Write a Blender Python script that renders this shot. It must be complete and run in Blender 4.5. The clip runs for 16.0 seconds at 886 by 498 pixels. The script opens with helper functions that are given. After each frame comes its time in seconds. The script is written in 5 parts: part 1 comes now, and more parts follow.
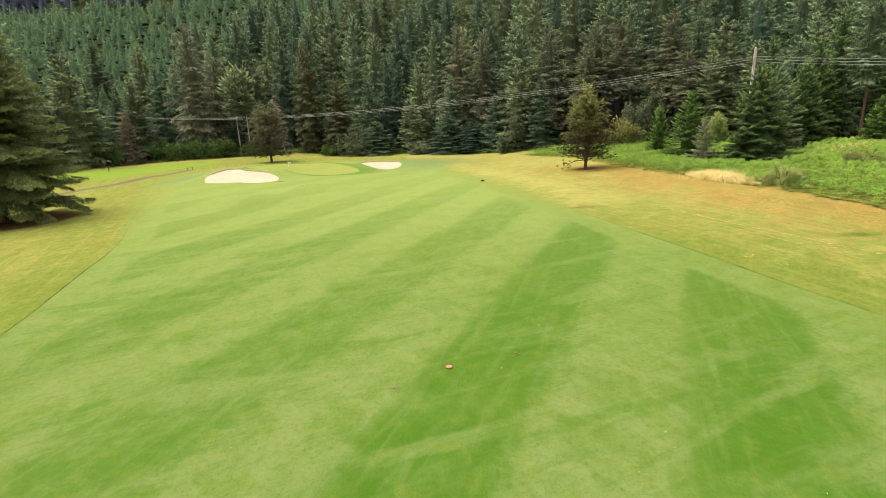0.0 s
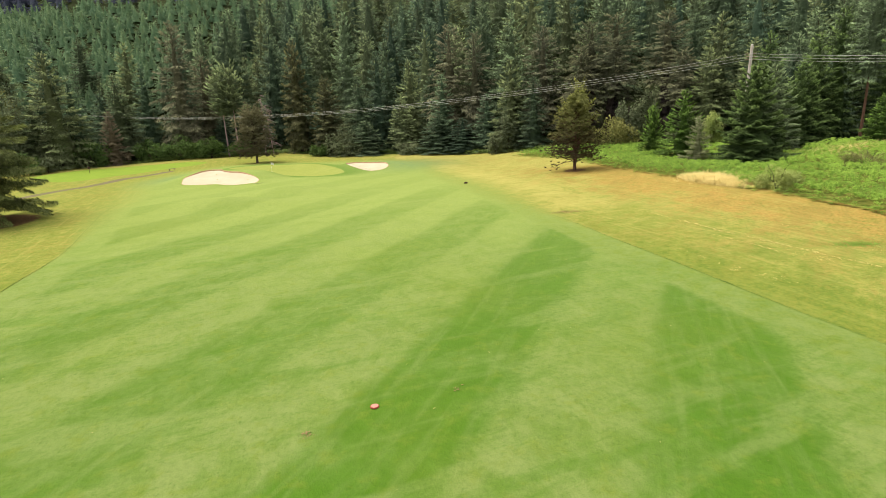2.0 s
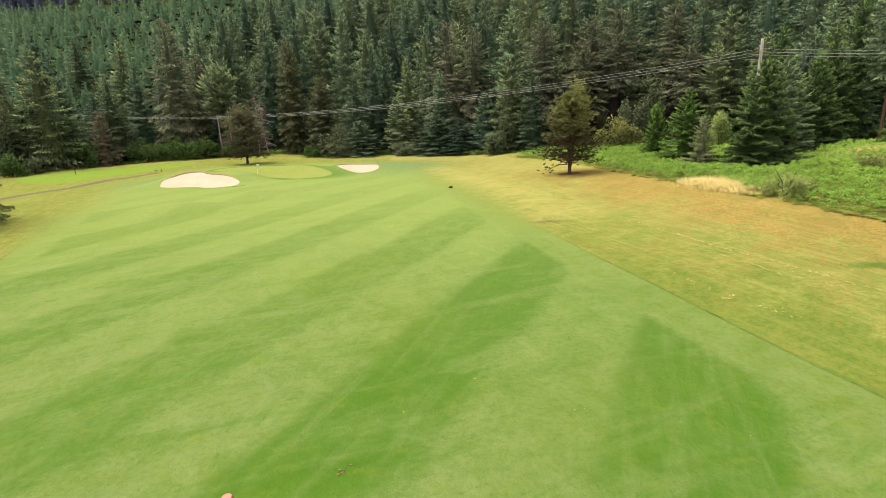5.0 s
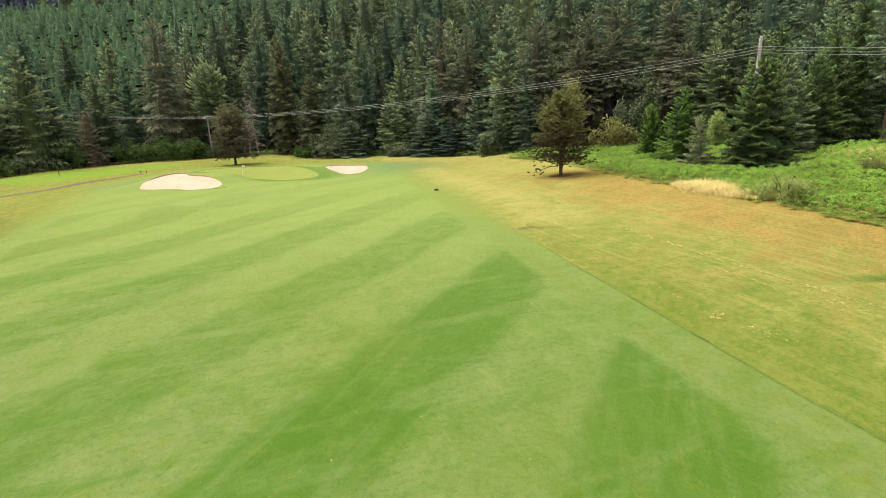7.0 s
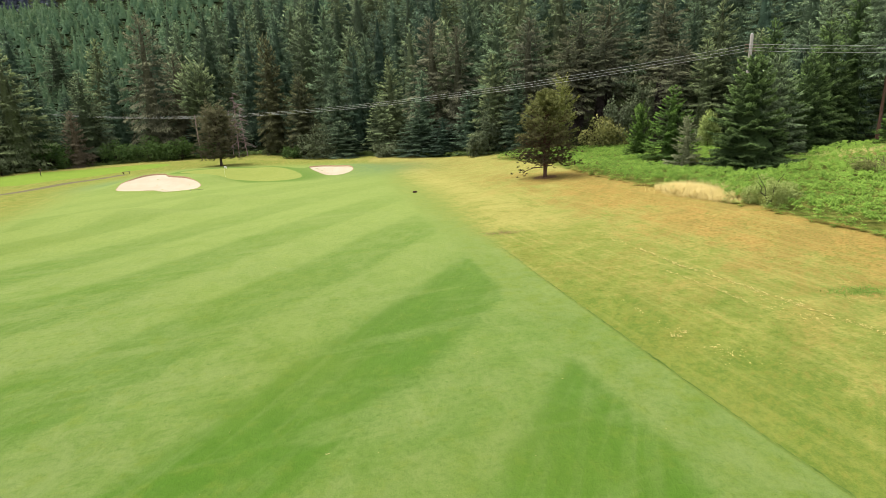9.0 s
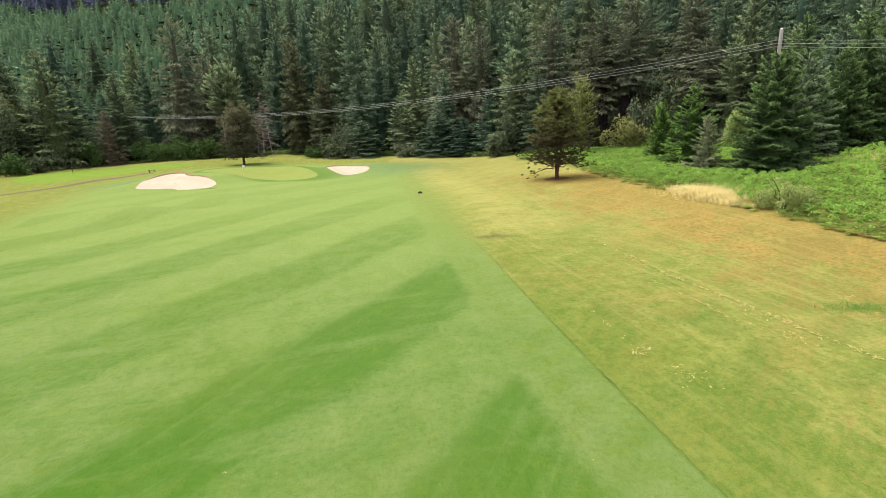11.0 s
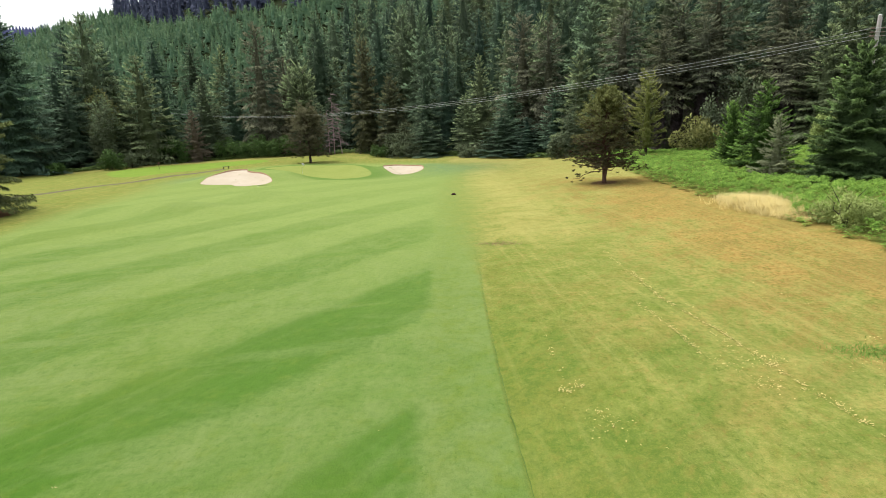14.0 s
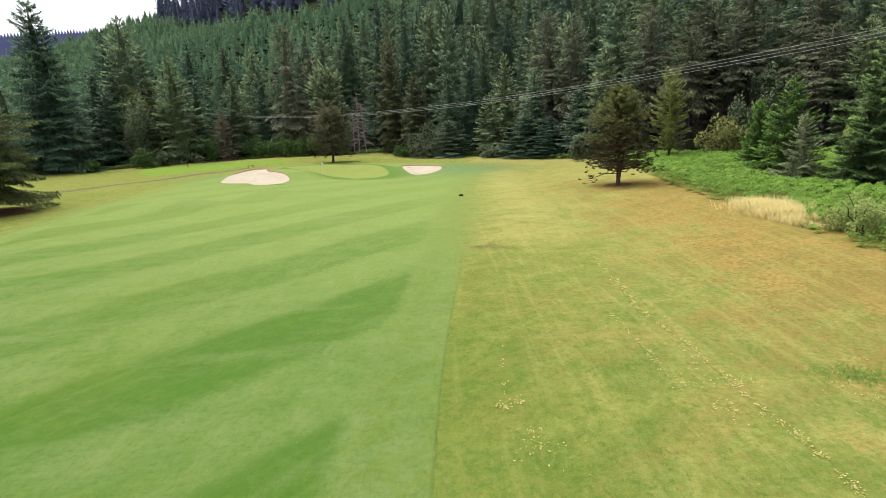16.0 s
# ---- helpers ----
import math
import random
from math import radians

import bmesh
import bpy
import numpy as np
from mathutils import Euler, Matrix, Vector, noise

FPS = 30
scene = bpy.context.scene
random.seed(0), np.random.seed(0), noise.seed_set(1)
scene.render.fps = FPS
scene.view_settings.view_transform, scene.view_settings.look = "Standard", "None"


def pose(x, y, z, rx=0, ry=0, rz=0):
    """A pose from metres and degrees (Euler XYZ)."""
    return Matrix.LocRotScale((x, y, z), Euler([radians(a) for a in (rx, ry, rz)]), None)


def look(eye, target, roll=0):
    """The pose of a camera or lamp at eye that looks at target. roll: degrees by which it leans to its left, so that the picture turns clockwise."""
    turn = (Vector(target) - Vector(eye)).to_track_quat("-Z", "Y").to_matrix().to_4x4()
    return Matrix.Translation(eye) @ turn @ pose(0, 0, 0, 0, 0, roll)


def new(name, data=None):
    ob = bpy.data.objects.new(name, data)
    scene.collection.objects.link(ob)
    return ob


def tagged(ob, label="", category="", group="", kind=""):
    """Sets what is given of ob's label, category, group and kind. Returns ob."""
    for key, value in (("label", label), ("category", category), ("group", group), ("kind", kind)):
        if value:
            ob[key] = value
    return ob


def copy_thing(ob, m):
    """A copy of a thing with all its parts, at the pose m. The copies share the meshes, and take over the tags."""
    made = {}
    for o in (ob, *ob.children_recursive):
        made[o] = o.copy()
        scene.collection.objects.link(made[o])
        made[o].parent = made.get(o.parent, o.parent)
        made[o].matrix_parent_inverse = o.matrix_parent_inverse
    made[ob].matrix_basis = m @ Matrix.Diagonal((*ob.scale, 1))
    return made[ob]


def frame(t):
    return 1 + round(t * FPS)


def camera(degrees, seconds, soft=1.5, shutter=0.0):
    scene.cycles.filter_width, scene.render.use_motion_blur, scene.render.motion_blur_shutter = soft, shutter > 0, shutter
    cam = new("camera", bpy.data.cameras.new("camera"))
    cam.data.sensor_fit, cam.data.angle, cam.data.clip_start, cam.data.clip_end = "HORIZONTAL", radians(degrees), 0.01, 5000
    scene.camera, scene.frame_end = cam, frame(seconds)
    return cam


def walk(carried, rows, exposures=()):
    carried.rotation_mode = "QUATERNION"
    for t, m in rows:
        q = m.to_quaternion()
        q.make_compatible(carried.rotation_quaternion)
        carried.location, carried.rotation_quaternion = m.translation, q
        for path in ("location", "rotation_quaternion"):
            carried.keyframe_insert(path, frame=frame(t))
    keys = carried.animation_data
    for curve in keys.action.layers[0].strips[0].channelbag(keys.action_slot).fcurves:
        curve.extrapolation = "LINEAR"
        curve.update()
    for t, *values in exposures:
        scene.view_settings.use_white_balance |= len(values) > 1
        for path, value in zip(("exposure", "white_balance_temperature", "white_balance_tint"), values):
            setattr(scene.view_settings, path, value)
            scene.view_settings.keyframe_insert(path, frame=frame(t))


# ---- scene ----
cam = camera(79.0, 16.0, soft=0.9)
METRES, EYE, TILT, LEAN, TURN = 29.52, 10.1, 0.0, 0.0, 0.0
ROWS = [
    (0.0, 0.0, 0.0, 0.0, -0.69, -14.78, 2.61),
    (0.5, 0.0209, 0.0206, -0.002, -0.68, -14.79, 2.61),
    (1.0, 0.043, 0.0463, -0.0041, -0.66, -14.79, 2.61),
    (1.5, 0.0664, 0.0751, -0.0058, -0.53, -14.79, 2.61),
    (2.0, 0.0898, 0.1039, -0.0074, -0.54, -14.79, 2.6),
    (2.5, 0.1128, 0.1324, -0.0085, -0.52, -14.8, 2.6),
    (3.0, 0.135, 0.1608, -0.0101, 0.01, -14.78, 2.61),
    (3.5, 0.1569, 0.1878, -0.0118, 0.66, -14.76, 2.62),
    (4.0, 0.1776, 0.2132, -0.0134, 0.71, -14.76, 2.62),
    (6.5, 0.2564, 0.3286, -0.0184, 0.85, -14.77, 2.61),
    (7.0, 0.2735, 0.35, -0.0202, 0.85, -14.76, 2.6),
    (7.5, 0.2927, 0.3697, -0.0213, 0.86, -14.76, 2.6),
    (8.0, 0.3135, 0.3881, -0.0225, 0.88, -14.76, 2.6),
    (8.5, 0.336, 0.4051, -0.024, 0.93, -14.76, 2.6),
    (11.0, 0.4731, 0.4666, -0.0346, 4.76, -14.56, 2.64),
    (11.5, 0.5038, 0.4799, -0.0356, 7.89, -14.41, 2.66),
    (12.0, 0.537, 0.4943, -0.0364, 9.0, -14.36, 2.66),
    (12.5, 0.5703, 0.5113, -0.038, 9.99, -14.32, 2.67),
    (13.0, 0.6037, 0.5291, -0.0407, 10.71, -14.27, 2.67),
    (13.5, 0.6348, 0.5473, -0.0438, 11.96, -14.23, 2.67),
    (14.0, 0.6625, 0.5648, -0.0467, 14.12, -14.13, 2.69),
    (14.5, 0.688, 0.5808, -0.0483, 15.63, -14.06, 2.67),
    (15.0, 0.7119, 0.5955, -0.0498, 16.27, -14.03, 2.66),
    (15.5, 0.7332, 0.6077, -0.0514, 17.03, -13.99, 2.67),
    (16.0, 0.7534, 0.6194, -0.0524, 17.86, -13.95, 2.68),
]
walk(cam, [(t, pose(0, 0, EYE, TILT, LEAN, TURN) @ pose(METRES * x, METRES * y, METRES * z, 90 + pitch, roll, yaw)) for t, x, y, z, yaw, pitch, roll in ROWS],
     exposures=[(0.0, 1.47, 7200, 10), (4.0, 1.43, 7100, 10), (8.0, 1.38, 6740, 10), (11.0, 1.38, 6400, 10), (13.0, 1.30, 6300, 10), (16.0, 1.22, 6180, 10)])


# ---- light ----
SUN_ELEV, SUN_AZ = 66.0, 290.0      # degrees; azimuth clockwise from +y, where the sun stands
world = bpy.data.worlds.new("overcast_sky")
scene.world = world
world.use_nodes = True
wn, wl = world.node_tree.nodes, world.node_tree.links
wn.clear()
sky = wn.new("ShaderNodeTexSky")
sky.sky_type = 'NISHITA'
sky.sun_disc = False
sky.sun_elevation = radians(SUN_ELEV)
sky.sun_rotation = radians(SUN_AZ)
sky.air_density, sky.dust_density, sky.ozone_density = 1.0, 4.0, 1.0
veil = wn.new("ShaderNodeMix")          # thin even cloud over the blue
veil.data_type = 'RGBA'
veil.inputs[0].default_value = 0.78
wl.new(sky.outputs[0], veil.inputs[6])
veil.inputs[7].default_value = (9.3, 9.2, 8.9, 1)
bg = wn.new("ShaderNodeBackground")
bg.inputs[1].default_value = 0.07
wl.new(veil.outputs[2], bg.inputs[0])
wo = wn.new("ShaderNodeOutputWorld")
wl.new(bg.outputs[0], wo.inputs[0])

sun_data = bpy.data.lights.new("sun", 'SUN')
sun_data.energy, sun_data.angle, sun_data.color = 2.4, radians(38), (1.0, 0.95, 0.86)
sun = new("sun", sun_data)
sun_dir = Vector((math.sin(radians(SUN_AZ)) * math.cos(radians(SUN_ELEV)), math.cos(radians(SUN_AZ)) * math.cos(radians(SUN_ELEV)), math.sin(radians(SUN_ELEV))))
sun.matrix_world = look(sun_dir * 200, (0, 0, 0))


# ---- material helpers ----
class Mat:
    """A node material with short calls for the nodes that it uses."""

    def __init__(self, name):
        self.m = bpy.data.materials.new(name)
        self.m.use_nodes = True
        self.t = self.m.node_tree
        self.t.nodes.clear()
        self.out = self.t.nodes.new("ShaderNodeOutputMaterial")
        self.pos = self.t.nodes.new("ShaderNodeNewGeometry").outputs["Position"]

    def put(self, sock, v):
        if isinstance(v, bpy.types.NodeSocket):
            self.t.links.new(v, sock)
        elif isinstance(v, tuple) and len(v) == 3 and sock.type == 'RGBA':
            sock.default_value = (*v, 1)
        else:
            sock.default_value = v

    def noise(self, scale, detail=3.0, rough=0.55, vec=None, distort=0.0):
        n = self.t.nodes.new("ShaderNodeTexNoise")
        self.put(n.inputs["Vector"], self.pos if vec is None else vec)
        n.inputs["Scale"].default_value, n.inputs["Detail"].default_value = scale, detail
        n.inputs["Roughness"].default_value, n.inputs["Distortion"].default_value = rough, distort
        return n.outputs[0]

    def calc(self, op, a, b=0.0, c=0.0, clamp=False):
        n = self.t.nodes.new("ShaderNodeMath")
        n.operation, n.use_clamp = op, clamp
        for k, v in enumerate((a, b, c)):
            self.put(n.inputs[k], v)
        return n.outputs[0]

    def span(self, v, lo, hi, a=0.0, b=1.0):
        n = self.t.nodes.new("ShaderNodeMapRange")
        n.interpolation_type = 'SMOOTHSTEP'
        for k, q in enumerate((v, lo, hi, a, b)):
            self.put(n.inputs[k], q)
        return n.outputs[0]

    def mix(self, fac, a, b, mode='MIX'):
        n = self.t.nodes.new("ShaderNodeMix")
        n.data_type, n.blend_type = 'RGBA', mode
        self.put(n.inputs[0], fac), self.put(n.inputs[6], a), self.put(n.inputs[7], b)
        return n.outputs[2]

    def attr(self, name):
        n = self.t.nodes.new("ShaderNodeAttribute")
        n.attribute_name = name
        return n.outputs["Fac"]

    def stretch(self, rz, sx, sy, sz):
        n = self.t.nodes.new("ShaderNodeMapping")
        n.vector_type = 'TEXTURE'
        n.inputs["Rotation"].default_value = (0, 0, radians(rz))
        n.inputs["Scale"].default_value = (sx, sy, sz)
        self.t.links.new(self.pos, n.inputs["Vector"])
        return n.outputs[0]

    def xyz(self):
        n = self.t.nodes.new("ShaderNodeSeparateXYZ")
        self.t.links.new(self.pos, n.inputs[0])
        return n.outputs

    def island(self):
        for n in self.t.nodes:
            if n.bl_idname == "ShaderNodeNewGeometry":
                return n.outputs["Random Per Island"]

    def each(self):
        return self.t.nodes.new("ShaderNodeObjectInfo").outputs["Random"]

    def bump(self, height, strength=0.4, dist=0.05):
        n = self.t.nodes.new("ShaderNodeBump")
        n.inputs["Strength"].default_value, n.inputs["Distance"].default_value = strength, dist
        self.t.links.new(height, n.inputs["Height"])
        return n.outputs[0]

    def finish(self, color, rough=0.85, normal=None, spec=0.25, metal=0.0, leaf=0.0):
        p = self.t.nodes.new("ShaderNodeBsdfPrincipled")
        self.put(p.inputs["Base Color"], color), self.put(p.inputs["Roughness"], rough)
        p.inputs["Specular IOR Level"].default_value, p.inputs["Metallic"].default_value = spec, metal
        if normal is not None:
            self.t.links.new(normal, p.inputs["Normal"])
        last = p.outputs[0]
        if leaf:
            tr = self.t.nodes.new("ShaderNodeBsdfTranslucent")
            self.put(tr.inputs[0], color)
            mx = self.t.nodes.new("ShaderNodeMixShader")
            mx.inputs[0].default_value = leaf
            self.t.links.new(last, mx.inputs[1]), self.t.links.new(tr.outputs[0], mx.inputs[2])
            last = mx.outputs[0]
        self.t.links.new(last, self.out.inputs[0])
        return self.m


def foliage(name, dark, light, tipcol, vary=0.6, leaf=0.2, needles=True):
    """Needles or leaves: every spray its own tone, tipcol mixed in by tip (from crown_arrays: painted light on bough
    ends and tops), every tree its own hue.
    """
    m = Mat(name)
    c = m.mix(m.span(m.island(), 0.0, 1.0, 0.36, 0.64), dark, light)
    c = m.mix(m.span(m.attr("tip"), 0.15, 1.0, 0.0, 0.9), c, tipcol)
    if needles:
        # needle sprays: fine light and dark twigs, slanting down
        twig = m.noise(2.6, 4, 0.72, m.stretch(0, 1.0, 1.0, 0.55), 0.8)
        clump = m.noise(0.7, 3, 0.6)
        c = m.mix(m.span(twig, 0.34, 0.53, 0.48, 0.0), c, tuple(q * 0.4 for q in dark))
        c = m.mix(m.span(twig, 0.55, 0.74, 0.0, 0.22), c, tipcol)
        c = m.mix(m.span(clump, 0.36, 0.6, 0.25, 0.0), c, tuple(q * 0.6 for q in dark))
    tone = m.calc('FRACT', m.calc('ADD', m.each(), m.attr("tone")))
    hue = m.calc('FRACT', m.calc('MULTIPLY', tone, 7.31))
    tint = m.mix(hue, (0.84, 1.0, 1.08), (1.18, 1.07, 0.82))
    c = m.mix(vary, c, m.mix(1.0, c, tint, 'MULTIPLY'))
    level = m.mix(tone, (0.68, 0.68, 0.68), (1.4, 1.4, 1.4))
    c = m.mix(vary, c, m.mix(1.0, c, level, 'MULTIPLY'))
    return m.finish(c, 0.75, m.bump(m.noise(5.0, 3, 0.7), 0.5, 0.3) if needles else None, spec=0.12, leaf=leaf)


# ---- materials ----
def ground_material():
    m = Mat("turf")
    x, y, _ = m.xyz()
    big, mid, lump = m.noise(0.045, 4), m.noise(0.33, 4, 0.6), m.noise(1.1, 4, 0.65)
    fine, grain = m.noise(4.5, 4, 0.7), m.noise(24.0, 3, 0.7)
    blotch = m.noise(0.75, 5, 0.7, m.stretch(20, 1.0, 1.6, 1.0), 0.6)
    streak = m.noise(1.0, 3, 0.5, m.stretch(-24, 0.5, 4.5, 1.0), 0.4)
    cross = m.noise(1.0, 4, 0.65, m.stretch(-62, 0.35, 2.6, 1.0))
    tuft = m.noise(7.0, 3, 0.6, m.stretch(-70, 0.6, 1.5, 1.0))
    # fairway: soft mowing stripes that run slantwise, 4.8 m wide, fainter on the far side; the grass's sheen is put
    # into their colour
    u = m.calc('ADD', m.calc('SUBTRACT', x, m.calc('MULTIPLY', y, 0.45)), m.calc('MULTIPLY', m.calc('SUBTRACT', big, 0.5), 2.4))
    strength = m.span(u, -17.0, -8.0, 0.50, 0.94)
    u = m.calc('ADD', u, m.calc('MULTIPLY', m.calc('SUBTRACT', lump, 0.5), 0.9))
    u = m.calc('ADD', u, m.calc('MULTIPLY', m.calc('SUBTRACT', fine, 0.5), 0.8))
    wave = m.calc('COSINE', m.calc('MULTIPLY', m.calc('SUBTRACT', u, 3.4), 2 * math.pi / 10.5))
    stripe = m.calc('MULTIPLY', m.span(wave, -0.46, 0.42), m.calc('MULTIPLY', strength, m.span(y, 42.0, 82.0, 1.0, 0.5)))
    stripe = m.calc('MULTIPLY', stripe, m.span(mid, 0.28, 0.55, 0.58, 1.0))
    fair = m.attr("d_fair")
    inside = m.calc('ADD', m.calc('MULTIPLY', fair, -1.0), m.calc('MULTIPLY', m.calc('SUBTRACT', lump, 0.5), 0.5))
    stripe = m.calc('MULTIPLY', stripe, m.span(inside, 2.15, 3.15))
    light = m.mix(m.span(blotch, 0.32, 0.68), FAIR_LIGHT, FAIR_PALE)
    dark = m.mix(m.span(blotch, 0.32, 0.68), FAIR_DEEP, FAIR_DARK)
    c = m.mix(stripe, light, dark)
    drift = m.noise(1.0, 4, 0.6, m.stretch(-66, 2.2, 11.0, 1.0), 0.4)
    c = m.mix(m.span(drift, 0.50, 0.66, 0.0, 0.55), c, FAIR_PALE)
    c = m.mix(m.span(drift, 0.34, 0.48, 0.5, 0.0), c, FAIR_DARK)
    track = m.noise(1.0, 2, 0.45, m.stretch(-17, 0.5, 7.0, 1.0), 0.5)
    c = m.mix(m.span(track, 0.50, 0.78, 0.0, 0.30), c, FAIR_PALE)
    c = m.mix(m.span(streak, 0.48, 0.76, 0.0, 0.26), c, FAIR_PALE)
    c = m.mix(m.span(cross, 0.52, 0.76, 0.0, 0.45), c, FAIR_DARK)
    c = m.mix(m.span(lump, 0.50, 0.72, 0.0, 0.5), c, FAIR_YELLOW)
    c = m.mix(m.span(big, 0.48, 0.68, 0.0, 0.45), c, FAIR_YELLOW)
    c = m.mix(m.span(tuft, 0.60, 0.78, 0.0, 0.42), c, FAIR_DEEP)
    c = m.mix(m.calc('MULTIPLY', m.attr("lush"), m.span(blotch, 0.25, 0.7, 0.55, 0.2)), c, FAIR_LUSH)
    # haze and grazing gloss painted on: turf paler towards the far end
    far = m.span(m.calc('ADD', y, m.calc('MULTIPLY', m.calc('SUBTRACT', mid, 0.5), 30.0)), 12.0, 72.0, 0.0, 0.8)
    c = m.mix(m.calc('MULTIPLY', far, m.span(stripe, 0.0, 0.7, 1.0, 0.42)), c, FAIR_HAZY)
    rim = m.calc('MULTIPLY', m.span(inside, 2.0, 3.1, 1.0, 0.0), m.span(y, 30.0, 75.0, 0.42, 0.25))
    c = m.mix(m.calc('MULTIPLY', rim, m.span(x, -5.0, 5.0)), c, m.mix(m.span(lump, 0.3, 0.7), FAIR_PALE, FAIR_YELLOW))
    speckle = m.noise(6.0, 4, 0.75, m.stretch(12, 1.0, 1.5, 1.0), 0.4)
    c = m.mix(m.span(speckle, 0.57, 0.72, 0.0, 0.42), c, FAIR_DEEP)
    c = m.mix(m.span(speckle, 0.28, 0.42, 0.28, 0.0), c, FAIR_YELLOW)
    # rough: longer, uneven, drying towards the bracken
    lush = m.mix(m.span(lump, 0.35, 0.68), ROUGH_GREEN, ROUGH_MID)
    straw = m.mix(m.span(fine, 0.35, 0.66), STRAW, STRAW_PALE)
    dry = m.attr("dry")
    wob = m.calc('ADD', m.calc('MULTIPLY', m.calc('SUBTRACT', mid, 0.5), 0.9), m.calc('MULTIPLY', m.calc('SUBTRACT', blotch, 0.5), 0.9))
    rough_c = m.mix(m.span(m.calc('ADD', dry, wob), 0.1, 0.9), lush, straw)
    rough_c = m.mix(m.span(m.calc('ADD', m.attr("red"), m.calc('ADD', m.calc('MULTIPLY', wob, 1.1), m.calc('MULTIPLY', m.calc('SUBTRACT', m.noise(0.22, 3, 0.6, m.stretch(-28, 1.0, 1.8, 1.0), 0.6), 0.5), 1.3))), 0.20, 0.85, 0.0, 0.95), rough_c, m.mix(m.span(fine, 0.35, 0.65), RUST, RUST_PALE))
    swirl = m.noise(0.5, 5, 0.68, m.stretch(-50, 1.0, 1.9, 1.0), 1.1)
    pale = m.span(y, 28.0, 58.0, 0.15, 1.0)
    rough_c = m.mix(m.calc('MULTIPLY', m.span(swirl, 0.52, 0.72, 0.0, 0.45), pale), rough_c, STRAW_PALE)
    rough_c = m.mix(m.span(swirl, 0.30, 0.46, 0.45, 0.0), rough_c, ROUGH_GREEN)
    rough_c = m.mix(m.calc('MULTIPLY', m.span(cross, 0.5, 0.72, 0.0, 0.5), pale), rough_c, STRAW_PALE)
    patch = m.noise(0.36, 5, 0.66, m.stretch(-30, 1.0, 1.7, 1.0), 0.7)
    rough_c = m.mix(m.calc('MULTIPLY', m.span(patch, 0.41, 0.58, 0.52, 0.0), m.span(y, 30.0, 60.0, 1.0, 0.25)), rough_c, ROUGH_LUSH)
    tan = m.noise(0.31, 5, 0.68, m.stretch(-34, 1.0, 2.2, 3.0), 0.9)
    rough_c = m.mix(m.calc('MULTIPLY', m.span(tan, 0.46, 0.62, 0.0, 0.75), m.calc('ADD', m.span(dry, 0.15, 0.55, 0.30, 0.55), m.span(m.attr("red"), 0.05, 0.5, 0.0, 0.7))), rough_c, TAN)
    lane = m.noise(1.0, 4, 0.6, m.stretch(20, 0.55, 8.0, 1.0), 0.5)
    rough_c = m.mix(m.span(lane, 0.50, 0.68, 0.0, 0.34), rough_c, STRAW_PALE)
    rough_c = m.mix(m.span(lane, 0.32, 0.46, 0.25, 0.0), rough_c, ROUGH_GREEN)
    fleck = m.noise(3.4, 4, 0.7, m.stretch(-30, 1.0, 1.8, 1.0), 0.5)
    rough_c = m.mix(m.span(fleck, 0.50, 0.70, 0.0, 0.46), rough_c, TAN)
    rough_c = m.mix(m.span(fleck, 0.32, 0.44, 0.35, 0.0), rough_c, ROUGH_LUSH)
    speck = m.noise(9.0, 3, 0.7, m.stretch(-20, 1.0, 2.0, 1.0))
    rough_c = m.mix(m.calc('MULTIPLY', m.span(speck, 0.56, 0.72, 0.0, 0.6), pale), rough_c, STRAW_PALE)
    rough_c = m.mix(m.span(tuft, 0.50, 0.70, 0.0, 0.4), rough_c, ROUGH_GREEN)
    rough_c = m.mix(m.span(speckle, 0.54, 0.68, 0.0, 0.55), rough_c, ROUGH_DEEP)
    rough_c = m.mix(m.span(speckle, 0.30, 0.44, 0.4, 0.0), rough_c, STRAW_PALE)
    rough_c = m.mix(m.span(m.noise(13.0, 4, 0.75), 0.50, 0.66, 0.0, 0.35), rough_c, STRAW)
    rough_c = m.mix(m.span(grain, 0.55, 0.75, 0.0, 0.3), rough_c, STRAW)
    rough_c = m.mix(m.calc('MULTIPLY', m.attr("bleach"), m.span(swirl, 0.30, 0.62, 0.15, 0.75)), rough_c, STRAW_PALE)
    verge = m.calc('MULTIPLY', m.span(m.calc('ADD', fair, m.calc('MULTIPLY', m.calc('SUBTRACT', swirl, 0.5), 9.0)), 0.5, 5.5, 0.55, 0.0), m.span(y, 30.0, 46.0, 1.0, 0.0))
    rough_c = m.mix(verge, rough_c, m.mix(m.span(fleck, 0.38, 0.62), ROUGH_LUSH, ROUGH_GREEN))
    edge = m.calc('ADD', fair, m.calc('MULTIPLY', m.calc('SUBTRACT', fine, 0.5), 0.16))
    soft = m.span(y, 40.0, 72.0, 0.13, 4.5)
    edge_wide = m.calc('ADD', edge, m.calc('MULTIPLY', m.calc('SUBTRACT', lump, 0.5), m.span(y, 38.0, 70.0, 0.0, 2.5)))
    c = m.mix(m.span(edge_wide, m.calc('MULTIPLY', soft, -1.0), soft), c, rough_c)
    # dark line where the cut ends: shade of the longer grass, painted on
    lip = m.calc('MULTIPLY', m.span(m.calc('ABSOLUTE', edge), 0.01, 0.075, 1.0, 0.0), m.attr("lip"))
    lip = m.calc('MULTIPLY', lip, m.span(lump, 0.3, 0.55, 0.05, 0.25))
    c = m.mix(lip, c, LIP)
    # putting green and the far lawn
    c = m.mix(m.span(m.attr("d_lawn"), -0.3, 0.2, 1.0, 0.0), c, m.mix(m.span(mid, 0.3, 0.7), LAWN, LAWN_B))
